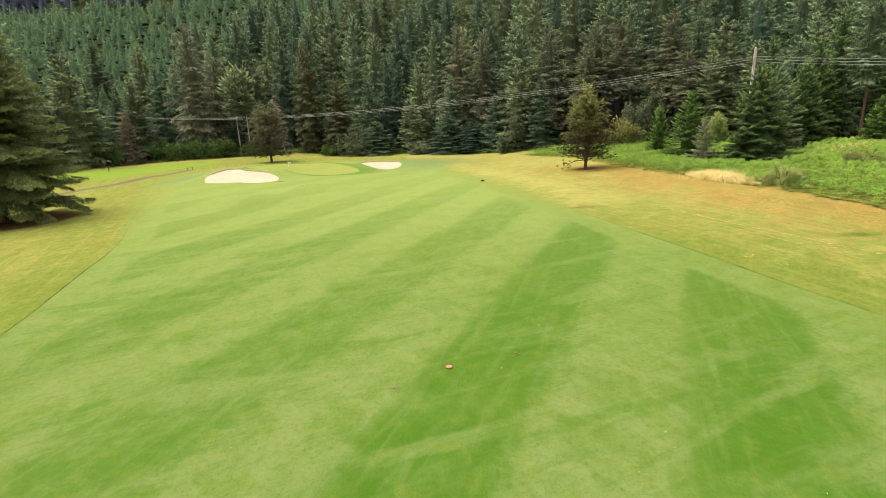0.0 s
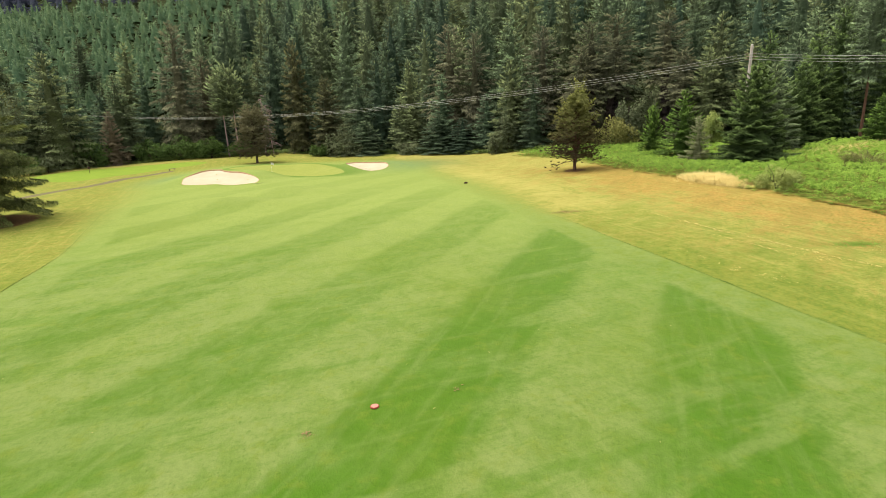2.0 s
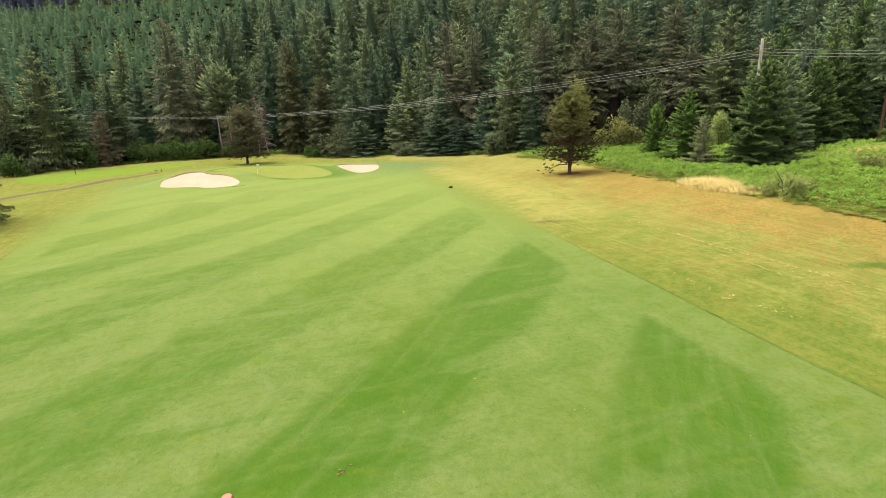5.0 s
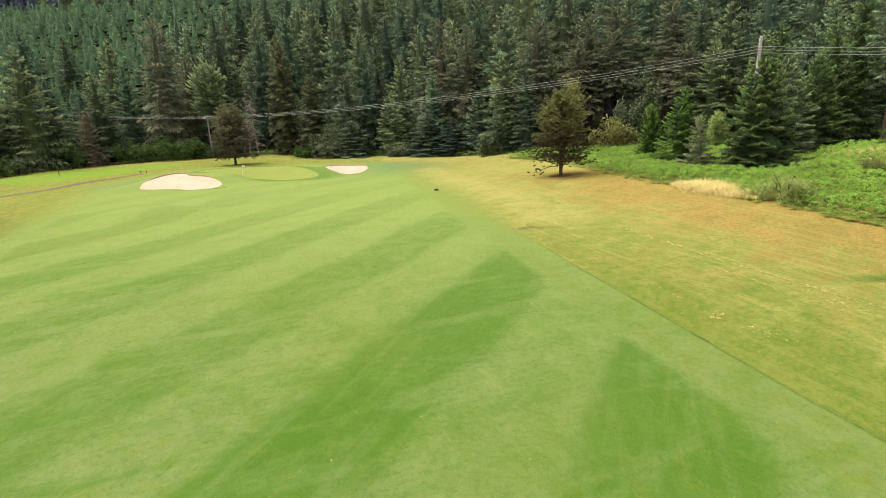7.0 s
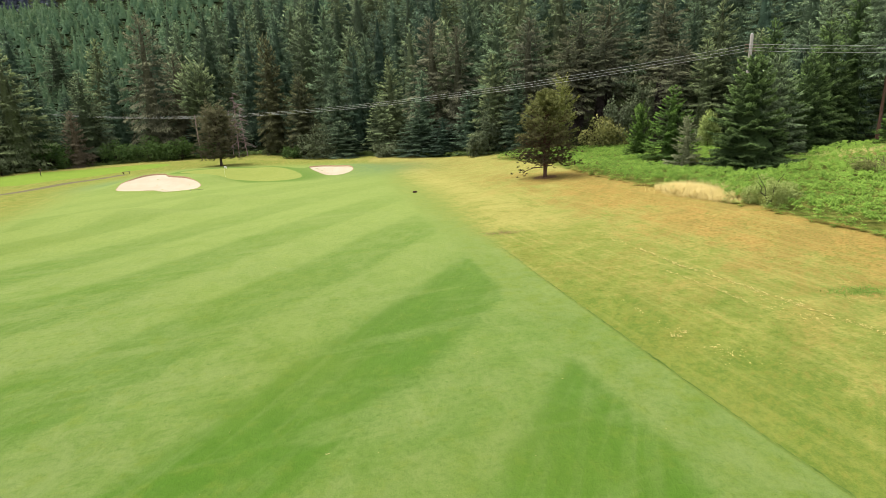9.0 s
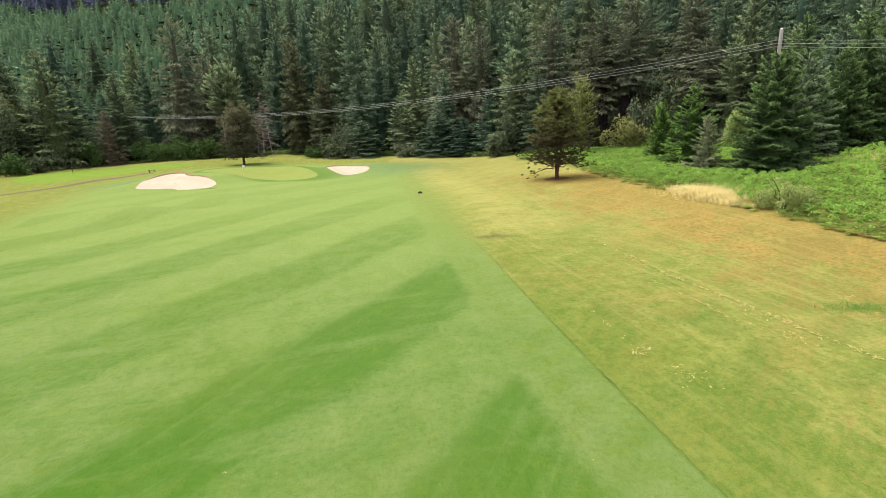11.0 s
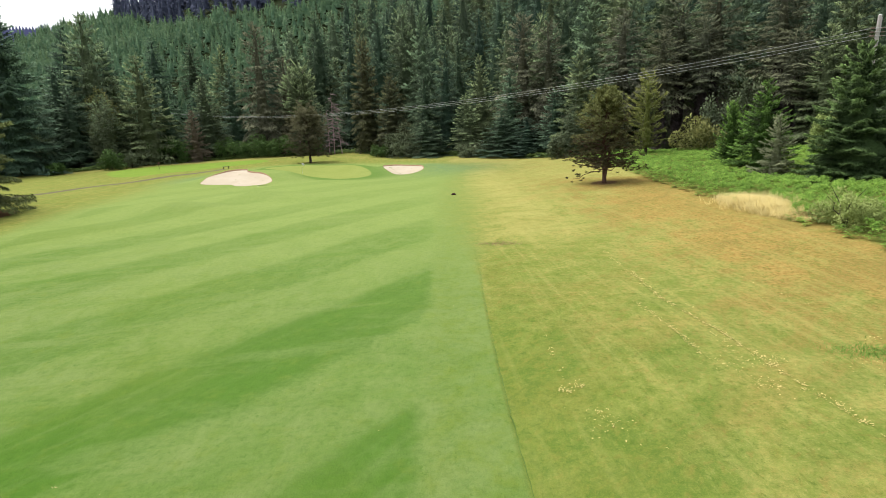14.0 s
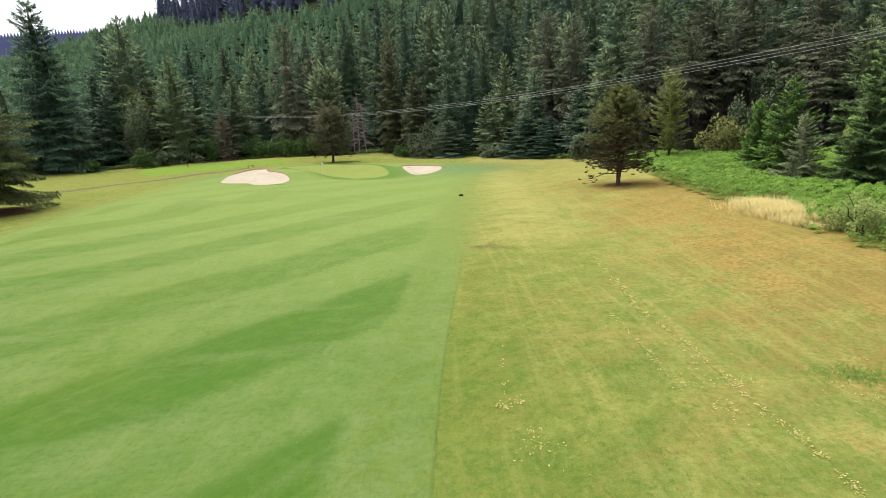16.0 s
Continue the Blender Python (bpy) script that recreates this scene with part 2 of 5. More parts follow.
    coll = m.span(m.attr("d_green"), -0.2, 0.1, 1.0, 0.0)
    collar = m.calc('MULTIPLY', m.span(m.attr("d_green"), 0.0, 7.0, 0.8, 0.0), m.span(m.attr("d_green"), -0.2, 0.1))
    c = m.mix(collar, c, COLLAR)
    c = m.mix(coll, c, m.mix(m.span(mid, 0.3, 0.7), GREEN, GREEN_B))
    c = m.mix(m.calc('MULTIPLY', m.attr("cool"), m.span(lump, 0.3, 0.7, 0.3, 0.75)), c, COOL)
    # bare soil, gravel path, forest floor
    c = m.mix(m.span(m.calc('ADD', m.attr("soil"), m.calc('MULTIPLY', m.calc('SUBTRACT', lump, 0.5), 0.8)), 0.35, 0.65), c, m.mix(m.span(fine, 0.3, 0.7), SOIL, SOIL_B))
    pathw = m.calc('ADD', m.attr("d_path"), m.calc('MULTIPLY', m.calc('SUBTRACT', mid, 0.5), 0.8))
    c = m.mix(m.span(pathw, 0.95, 1.4, m.span(lump, 0.3, 0.65, 0.65, 0.95), 0.0), c, m.mix(m.span(fine, 0.35, 0.65), GRAVEL, GRAVEL_B))
    # forest floor darkened to near black, shade among the trees put into the colour
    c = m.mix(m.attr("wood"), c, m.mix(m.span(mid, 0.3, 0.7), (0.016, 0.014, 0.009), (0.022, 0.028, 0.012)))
    # blades
    c = m.mix(m.span(fine, 0.30, 0.58, 0.22, 0.0), c, (0.03, 0.075, 0.01))
    c = m.mix(m.span(grain, 0.38, 0.60, 0.16, 0.0), c, (0.03, 0.07, 0.012))
    h = m.calc('ADD', m.calc('MULTIPLY', grain, 0.4), m.calc('ADD', m.calc('MULTIPLY', fine, 0.8), m.calc('MULTIPLY', lump, 1.2)))
    return m.finish(c, 0.95, m.bump(m.calc('ADD', h, m.calc('MULTIPLY', speckle, -0.8)), 0.8, 0.08), spec=0.03)


FAIR_PALE, FAIR_LIGHT, FAIR_DARK, FAIR_DEEP, FAIR_YELLOW = (0.132, 0.174, 0.057), (0.087, 0.139, 0.029), (0.046, 0.112, 0.010), (0.036, 0.095, 0.006), (0.106, 0.143, 0.021)
COLLAR = (0.078, 0.138, 0.024)
FAIR_HAZY = (0.188, 0.238, 0.068)
ROUGH_DEEP = (0.060, 0.092, 0.014)
ROUGH_LUSH, TAN = (0.072, 0.118, 0.018), (0.200, 0.136, 0.040)
FAIR_LUSH = (0.056, 0.112, 0.020)
ROUGH_GREEN, ROUGH_MID, STRAW, STRAW_PALE, RUST, RUST_PALE = (0.112, 0.145, 0.024), (0.180, 0.195, 0.046), (0.234, 0.214, 0.062), (0.288, 0.262, 0.084), (0.228, 0.120, 0.036), (0.300, 0.188, 0.060)
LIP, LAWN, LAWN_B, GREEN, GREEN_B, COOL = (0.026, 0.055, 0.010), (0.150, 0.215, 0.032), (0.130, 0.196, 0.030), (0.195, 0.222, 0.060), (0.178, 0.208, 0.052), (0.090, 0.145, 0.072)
SOIL, SOIL_B, GRAVEL, GRAVEL_B = (0.075, 0.040, 0.022), (0.130, 0.070, 0.038), (0.090, 0.068, 0.058), (0.128, 0.100, 0.084)
M_TURF = ground_material()


def sand_material():
    m = Mat("bunker_sand")
    f, g = m.noise(0.5, 4), m.noise(30, 3)
    c = m.mix(m.span(f, 0.3, 0.7), (0.345, 0.300, 0.232), (0.315, 0.268, 0.200))
    return m.finish(c, 0.95, m.bump(m.calc('ADD', m.noise(2.2, 3), m.calc('MULTIPLY', g, 0.3)), 0.5, 0.05), spec=0.1)


def bark_material(name, a, b):
    m = Mat(name)
    n = m.noise(1.0, 4, 0.65, m.stretch(0, 0.12, 0.12, 0.9))
    c = m.mix(m.span(n, 0.3, 0.7), a, b)
    return m.finish(c, 0.92, m.bump(n, 0.8, 0.05), spec=0.1)


def plain_material(name, a, b, scale=4.0, rough=0.7, spec=0.3, metal=0.0):
    m = Mat(name)
    n = m.noise(scale, 4)
    return m.finish(m.mix(m.span(n, 0.3, 0.7), a, b), rough, m.bump(n, 0.2, 0.01), spec=spec, metal=metal)


M_SAND = sand_material()
M_BARK = bark_material("conifer_bark", (0.03, 0.023, 0.018), (0.07, 0.055, 0.042))
M_BARK_RED = bark_material("reddish_bark", (0.055, 0.030, 0.022), (0.110, 0.065, 0.048))
M_BARK_PALE = bark_material("pale_dead_bark", (0.19, 0.135, 0.145), (0.30, 0.22, 0.23))
M_FIR = foliage("fir_needles", (0.040, 0.054, 0.032), (0.104, 0.142, 0.078), (0.307, 0.410, 0.219), 0.65)
M_SPRUCE = foliage("spruce_needles", (0.025, 0.044, 0.029), (0.073, 0.120, 0.076), (0.208, 0.304, 0.188), 0.6)
M_HEMLOCK = foliage("hemlock_needles", (0.045, 0.048, 0.031), (0.112, 0.109, 0.069), (0.278, 0.275, 0.170), 0.35)
M_OLD = foliage("old_fir_needles", (0.037, 0.040, 0.026), (0.092, 0.099, 0.060), (0.212, 0.225, 0.132), 0.3)
M_UNDER = foliage("undergrowth_leaves", (0.040, 0.070, 0.020), (0.090, 0.145, 0.040), (0.150, 0.215, 0.062), 0.0, 0.35, False)
# brown dead twigs, darkened further: the shade inside the wood is painted in
M_DEAD = foliage("shaded_dead_twigs", (0.022, 0.017, 0.018), (0.045, 0.036, 0.036), (0.075, 0.060, 0.058), 0.2)
M_WILLOW = foliage("willow_leaves", (0.105, 0.142, 0.042), (0.212, 0.268, 0.080), (0.320, 0.385, 0.125), 0.0, 0.35, False)
M_CEDAR = foliage("cedar_scales", (0.026, 0.030, 0.016), (0.084, 0.091, 0.043), (0.209, 0.218, 0.100), 0.25)
M_BROWN = foliage("browning_needles", (0.072, 0.060, 0.044), (0.163, 0.137, 0.094), (0.195, 0.169, 0.117), 0.2)
M_GREY = foliage("grey_green_needles", (0.048, 0.072, 0.039), (0.112, 0.143, 0.076), (0.167, 0.201, 0.117), 0.15)
M_BRIGHT = foliage("young_spruce_needles", (0.022, 0.047, 0.009), (0.067, 0.129, 0.025), (0.224, 0.386, 0.079), 0.10)
M_GREEN_SPRUCE = foliage("green_spruce_needles", (0.020, 0.038, 0.013), (0.071, 0.120, 0.040), (0.230, 0.351, 0.116), 0.1)
M_NEAR = foliage("drooping_spruce_needles", (0.028, 0.038, 0.011), (0.094, 0.120, 0.036), (0.245, 0.292, 0.098), 0.1)
M_PINE = foliage("pine_needles", (0.040, 0.032, 0.020), (0.088, 0.076, 0.040), (0.225, 0.250, 0.085), 0.1)
M_YELLOW = foliage("yellowing_needles", (0.075, 0.092, 0.022), (0.180, 0.205, 0.050), (0.290, 0.305, 0.085), 0.1)
M_LEAF = foliage("broad_leaves", (0.018, 0.040, 0.011), (0.052, 0.096, 0.026), (0.080, 0.140, 0.038), 0.25, 0.3, needles=False)
M_LEAF_OLIVE = foliage("olive_leaves", (0.053, 0.064, 0.020), (0.135, 0.152, 0.048), (0.210, 0.217, 0.077), 0.2, 0.3, needles=False)
M_ISLAND = foliage("rusty_pine_needles", (0.060, 0.055, 0.034), (0.133, 0.124, 0.071), (0.181, 0.177, 0.101), 0.0)
M_SILVER = foliage("silvery_spruce_needles", (0.105, 0.120, 0.062), (0.212, 0.238, 0.130), (0.325, 0.362, 0.205), 0.0)
M_BIRCH = foliage("pale_birch_leaves", (0.124, 0.176, 0.050), (0.221, 0.293, 0.088), (0.305, 0.377, 0.125), 0.0, 0.3, False)
M_FERN = foliage("bracken_fronds", (0.078, 0.155, 0.023), (0.172, 0.298, 0.047), (0.290, 0.462, 0.084), 0.0, 0.45, False)
M_DRYGRASS = foliage("dry_grass_blades", (0.360, 0.282, 0.102), (0.525, 0.431, 0.175), (0.676, 0.572, 0.260), 0.0, 0.3, False)
M_TURFBLADE = foliage("grass_blades", (0.060, 0.130, 0.018), (0.120, 0.230, 0.035), (0.160, 0.270, 0.050), 0.0, 0.3, needles=False)
M_YOUNG = foliage("plantation_needles", (0.074, 0.143, 0.085), (0.146, 0.247, 0.140), (0.222, 0.317, 0.166), 0.25)
# distance haze painted into the crest trees' needles as blue
M_FARDARK = foliage("hazed_ridge_needles", (0.048, 0.059, 0.099), (0.092, 0.107, 0.174), (0.123, 0.139, 0.218), 0.0)
# the far ridge's haze is put into its blue base colour
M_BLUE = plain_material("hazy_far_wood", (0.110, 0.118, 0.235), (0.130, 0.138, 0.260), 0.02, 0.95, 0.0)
M_POLE = bark_material("weathered_pole_wood", (0.30, 0.275, 0.27), (0.42, 0.39, 0.38))
M_STEEL = plain_material("galvanised_steel", (0.35, 0.36, 0.37), (0.5, 0.5, 0.5), 9, 0.45, 0.5, 0.7)
M_WIRE = plain_material("aluminium_cable", (0.34, 0.345, 0.35), (0.42, 0.42, 0.425), 3, 0.5, 0.5, 0.2)
M_PORCELAIN = plain_material("insulator_glaze", (0.20, 0.13, 0.10), (0.26, 0.18, 0.14), 5, 0.25, 0.5)
M_DISC = plain_material("red_marker_paint", (0.16, 0.022, 0.016), (0.22, 0.035, 0.026), 20, 0.55)
M_DISC_PALE = plain_material("faded_pink_paint", (0.30, 0.125, 0.10), (0.33, 0.15, 0.12), 20, 0.6)
M_WHITE = plain_material("white_paint", (0.55, 0.55, 0.53), (0.62, 0.62, 0.60), 12, 0.5)
M_DARKWOOD = plain_material("dark_stained_wood", (0.030, 0.022, 0.018), (0.065, 0.045, 0.035), 9, 0.7)


# ---- mesh helpers ----
def S(a, b, v):
    t = np.clip((np.asarray(v, float) - a) / (b - a), 0, 1)
    return t * t * (3 - 2 * t)


def quick_mesh(name, verts, faces, mat, attrs=None, smooth=False, normals=None):
    """A mesh from arrays of corners and faces (three or four corners each), with its own normals where foliage shades as one mass."""
    me = bpy.data.meshes.new(name)
    v, f = np.asarray(verts, np.float32), np.asarray(faces, np.int32)
    k = f.shape[1]
    me.vertices.add(len(v)), me.loops.add(f.size), me.polygons.add(len(f))
    me.vertices.foreach_set("co", v.ravel())
    me.loops.foreach_set("vertex_index", f.ravel())
    me.polygons.foreach_set("loop_start", np.arange(0, f.size, k, dtype=np.int32))
    me.polygons.foreach_set("use_smooth", np.full(len(f), smooth))
    for key, val in (attrs or {}).items():
        me.attributes.new(key, 'FLOAT', 'POINT').data.foreach_set("value", np.asarray(val, np.float32))
    me.materials.append(mat)
    me.update(calc_edges=True)
    if normals is not None:
        me.normals_split_custom_set_from_vertices(np.asarray(normals, np.float32).tolist())
    return me


def outward(v, out, keep=0.38):
    """Turns every blade (four corners each) to face along out, and gives normals between its own and out."""
    q = v.reshape(-1, 4, 3).copy()
    g = np.cross(q[:, 1] - q[:, 0], q[:, 3] - q[:, 0])
    g /= np.linalg.norm(g, axis=1)[:, None] + 1e-9
    back = (g * out).sum(1) < 0
    q[back] = q[back][:, [0, 3, 2, 1]]
    g[back] *= -1
    n = out * (1 - keep) + g * keep
    n /= np.linalg.norm(n, axis=1)[:, None] + 1e-9
    return q.reshape(-1, 3), np.repeat(n, 4, 0)


def part(name, me, parent, label=""):
    ob = new(name, me)
    ob.parent = parent
    return tagged(ob, label)


def tube(points, radii, sides=8):
    """Corners and four-cornered faces of a tapering tube along points."""
    p, r = np.asarray(points, float), np.asarray(radii, float)
    t = np.gradient(p, axis=0)
    t /= np.linalg.norm(t, axis=1)[:, None] + 1e-9
    ref = np.where(np.abs(t[:, 2:3]) > 0.9, [[1.0, 0, 0]], [[0, 0, 1.0]])
    a = np.cross(t, ref)
    a /= np.linalg.norm(a, axis=1)[:, None] + 1e-9
    b = np.cross(t, a)
    ang = np.arange(sides) * 2 * np.pi / sides
    v = p[:, None] + r[:, None, None] * (np.cos(ang)[None, :, None] * a[:, None] + np.sin(ang)[None, :, None] * b[:, None])
    n = len(p)
    i, j = np.meshgrid(np.arange(n - 1), np.arange(sides), indexing='ij')
    q = np.stack([i * sides + j, i * sides + (j + 1) % sides, (i + 1) * sides + (j + 1) % sides, (i + 1) * sides + j], -1).reshape(-1, 4)
    return v.reshape(-1, 3), q


def join(pieces):
    vs, fs, k = [], [], 0
    for v, f in pieces:
        vs.append(v), fs.append(f + k)
        k += len(v)
    return np.concatenate(vs), np.concatenate(fs)


def kites(c, d, length, width, rng, fold=0.12, tilt=0.45):
    """Small leaf-shaped blades from points c along d."""
    n = len(c)
    d = d / (np.linalg.norm(d, axis=1)[:, None] + 1e-9)
    up = rng.normal(0, tilt, (n, 3)) + [0, 0, 1.0]
    side = np.cross(d, up)
    side /= np.linalg.norm(side, axis=1)[:, None] + 1e-9
    nor = np.cross(side, d)
    L, W = length[:, None], width[:, None]
    v = np.stack([c, c + d * L * 0.42 + side * W * 0.5 + nor * L * fold, c + d * L, c + d * L * 0.42 - side * W * 0.5 + nor * L * fold], 1)
    return v.reshape(-1, 3), np.arange(4 * n).reshape(-1, 4)


def sprays(c, d, length, width, rng, out, tilt=0.35, keep=0.3):
    """Narrow needle sprays, three corners each, from points c along d, turned to face along out."""
    n = len(c)
    d = d / (np.linalg.norm(d, axis=1)[:, None] + 1e-9)
    side = np.cross(d, out + rng.normal(0, tilt, (n, 3)))
    side /= np.linalg.norm(side, axis=1)[:, None] + 1e-9
    L, W = length[:, None], width[:, None] * 0.5
    v = np.stack([c - side * W, c + side * W + d * L * 0.25, c + d * L], 1)
    g = np.cross(v[:, 1] - v[:, 0], v[:, 2] - v[:, 0])
    g /= np.linalg.norm(g, axis=1)[:, None] + 1e-9
    back = (g * out).sum(1) < 0
    v[back] = v[back][:, ::-1]
    g[back] *= -1
    nor = out * (1 - keep) + g * keep
    nor /= np.linalg.norm(nor, axis=1)[:, None] + 1e-9
    return v.reshape(-1, 3), np.repeat(nor, 3, 0)


def bm_mesh(name, bm, mat):
    me = bpy.data.meshes.new(name)
    bm.to_mesh(me)
    bm.free()
    me.materials.append(mat)
    return me


# ---- lie of the land ----
TREELINE_X = [-320, -150, -120, -102, -91, -84, -76, -61, -40, -23, -11, 1, 11, 21, 27, 33, 45, 60, 75, 95, 140, 400]
TREELINE_Y = [20, 75, 98, 111, 122, 132, 141, 150, 153, 144, 142, 137, 129, 122, 117, 112, 107, 101, 97, 88, 74, 40]
CREST_AZ = [-60, 0, 20, 36, 43, 49, 55, 70, 100]
CREST_Z = [110, 115, 115, 105, 92, 82, 74, 55, 40]
SPAN_Z = [230, 230, 240, 270, 285, 290, 290, 290, 290]


def behind(x, y):
    """Metres behind the edge of the wood."""
    return (np.asarray(y, float) - np.interp(x, TREELINE_X, TREELINE_Y)) * 0.85


def height(x, y):
    x, y = np.asarray(x, float), np.asarray(y, float)
    z = -0.95 * S(72, 106, y) * S(-40, -20, x) * (1 - S(8, 26, x)) - 0.35 * S(72, 95, y) * (1 - S(-40, -20, x))
    z = z + 0.45 * S(19, 32, x) * S(40, 75, y) + 1.9 * S(38, 72, x) * S(20, 60, y)
    # mound behind the near bunker, rise behind the far one, two swells in front
    z = z + 1.2 * S(88, 97, y) * (1 - S(99, 109, y)) * S(-46, -39, x) * (1 - S(-29, -22, x))
    z = z + 0.75 * S(101, 112, y) * (1 - S(113, 124, y)) * S(-20, -15, x) * (1 - S(-9, -2, x))
    z = z + 1.0 * np.exp(-((x + 23) / 7) ** 2 - ((y - 65) / 3.0) ** 2) + 0.9 * np.exp(-((x + 17) / 5.5) ** 2 - ((y - 72.5) / 2.8) ** 2)
    z = z + 0.12 * np.sin(x * 0.17 + 1.3) * np.sin(y * 0.13) + 0.05 * np.sin(x * 0.41) * np.sin(y * 0.37 + 0.8)
    # the green lies on a shelf that tilts towards the fairway
    on = (x > -52) & (x < -4) & (y > 82) & (y < 134)
    if np.any(on):
        gx, gy = x[on], y[on]
        shelf = -1.1 + 0.085 * (np.clip(gy, 98, 118) - 102) + 1.1 * S(0, 12, -26 - gx) + 0.4 * S(0, 8, gx + 22)
        w = 1 - S(0, 5, signed(gx, gy, GREEN_EDGE))
        z = np.array(z)
        z[on] = z[on] * (1 - w) + shelf * w
    d = np.maximum(behind(x, y) - 5, 0)
    az = np.degrees(np.arctan2(-(x - 20), y - 20))
    crest, span = np.interp(az, CREST_AZ, CREST_Z), np.interp(az, CREST_AZ, SPAN_Z)
    t = d / span
    hill = crest * np.where(t < 1, t * (0.55 + 0.45 * np.minimum(t * 4, 1)), 1 - 0.5 * (t - 1))
    return z + np.maximum(hill, 0) + np.where(d > 30, 2.0 * np.sin(x * 0.045) * np.sin(y * 0.05 + 1), 0) * np.clip((d - 30) / 40, 0, 1)


def zat(x, y):
    return float(height(x, y))


def signed(px, py, poly):
    """Signed distance to a closed outline, below zero inside."""
    p = np.asarray(poly, float)
    q = np.roll(p, -1, 0)
    best, inside = np.full(px.shape, 1e9), np.zeros(px.shape, bool)
    for (ax, ay), (bx, by) in zip(p, q):
        dx, dy = bx - ax, by - ay
        t = np.clip(((px - ax) * dx + (py - ay) * dy) / (dx * dx + dy * dy), 0, 1)
        best = np.minimum(best, np.hypot(px - ax - t * dx, py - ay - t * dy))
        hit = (ay > py) != (by > py)
        inside ^= hit & (px < ax + (py - ay) * dx / (dy if dy else 1e-9))
    return np.where(inside, -best, best)


def to_line(px, py, line):
    best = np.full(px.shape, 1e9)
    for (ax, ay), (bx, by) in zip(line[:-1], line[1:]):
        dx, dy = bx - ax, by - ay
        t = np.clip(((px - ax) * dx + (py - ay) * dy) / (dx * dx + dy * dy), 0, 1)
        best = np.minimum(best, np.hypot(px - ax - t * dx, py - ay - t * dy))
    return best


def rounded(poly, times=3):
    p = np.asarray(poly, float)
    for _ in range(times):
        q = np.roll(p, -1, 0)
        p = np.stack([0.75 * p + 0.25 * q, 0.25 * p + 0.75 * q], 1).reshape(-1, 2)
    return p


FAIR_RIGHT = [(27.5, -12), (24.6, 5), (22.2, 15), (19.9, 22.8), (17.8, 30), (16.2, 36), (14.8, 42), (13.3, 48.5), (10.5, 59), (6.5, 75), (3.2, 90), (0.5, 106)]
FAIR_LEFT = [(-48, 93), (-44, 84), (-39.2, 74), (-35.8, 63.8), (-32.1, 54.8), (-27.5, 44.5), (-24.2, 32.4), (-22.2, 25), (-20.0, 12), (-18, -12)]
FAIRWAY = FAIR_RIGHT + [(-2, 114), (-8, 121), (-20, 125), (-36, 125), (-46, 118), (-50, 104)] + FAIR_LEFT
GREEN_EDGE = rounded([(-38.7, 106.3), (-34.9, 109.3), (-31.2, 112.7), (-25.8, 114.7), (-22.1, 113.7), (-18.4, 109.1), (-14.4, 101.8), (-15.9, 99.9), (-19.7, 100.5), (-22.8, 101.6), (-27.3, 103.5), (-31.6, 105.5), (-35.4, 105.6)], 2)
LAWN_EDGE = rounded([(-66, 100), (-80, 111), (-84, 122), (-74, 133), (-58, 137), (-50, 130), (-56, 120), (-62, 110)])
BUNKER_NEAR = rounded([(-39.1, 89.8), (-39.7, 91.5), (-40.2, 93.0), (-40.0, 93.9), (-39.3, 94.8), (-38.7, 96.3), (-38.2, 98.1), (-37.0, 98.5), (-35.7, 98.1), (-34.7, 96.3), (-33.6, 95.6), (-31.2, 95.2), (-28.7, 93.4), (-27.2, 91.5), (-26.9, 90.1), (-26.9, 88.2), (-28.6, 86.7), (-30.5, 86.9), (-32.4, 88.8), (-33.5, 89.3), (-36.2, 89.1), (-38.2, 89.3)], 1)
BUNKER_FAR = rounded([(-16.8, 111.8), (-14, 113.2), (-10.5, 111.2), (-8.0, 110.2), (-7.2, 107), (-8.4, 103), (-10.8, 102.6), (-13.6, 106.6)])
PATH = [(-62, 70), (-58, 80), (-57.0, 92), (-56.4, 104), (-53.4, 114.5)]
FERN_EDGE = [(17.5, 117), (20.5, 108), (24.2, 99), (25.8, 91), (27.2, 80), (29.3, 72), (31.1, 66.8), (33.9, 58.5), (35.2, 53.5), (37, 49), (38.2, 44), (41, 36), (46, 24)]
FERN_BED = FERN_EDGE + [(80, 20), (100, 60), (95, 88), (75, 99), (60, 103), (45, 109), (33, 114)]
PINE_AT, SPRUCE_AT, ISLAND_AT, RAKE_AT = (22.1, 81.4), (-48.0, 58.9), (-38.7, 126.1), (-26.2, 86.0)


def steps(lo, hi, fine, far, grow=1.16):
    a = list(np.arange(lo, hi + fine / 2, fine))
    s = fine
    while a[-1] < far:
        s *= grow
        a.append(a[-1] + s)
    s, b = fine, [lo]
    while b[-1] > -far:
        s *= grow
        b.append(b[-1] - s)
    return np.array(b[:0:-1] + a)


SMOOTH_FAIRWAY = rounded(FAIRWAY, 2)


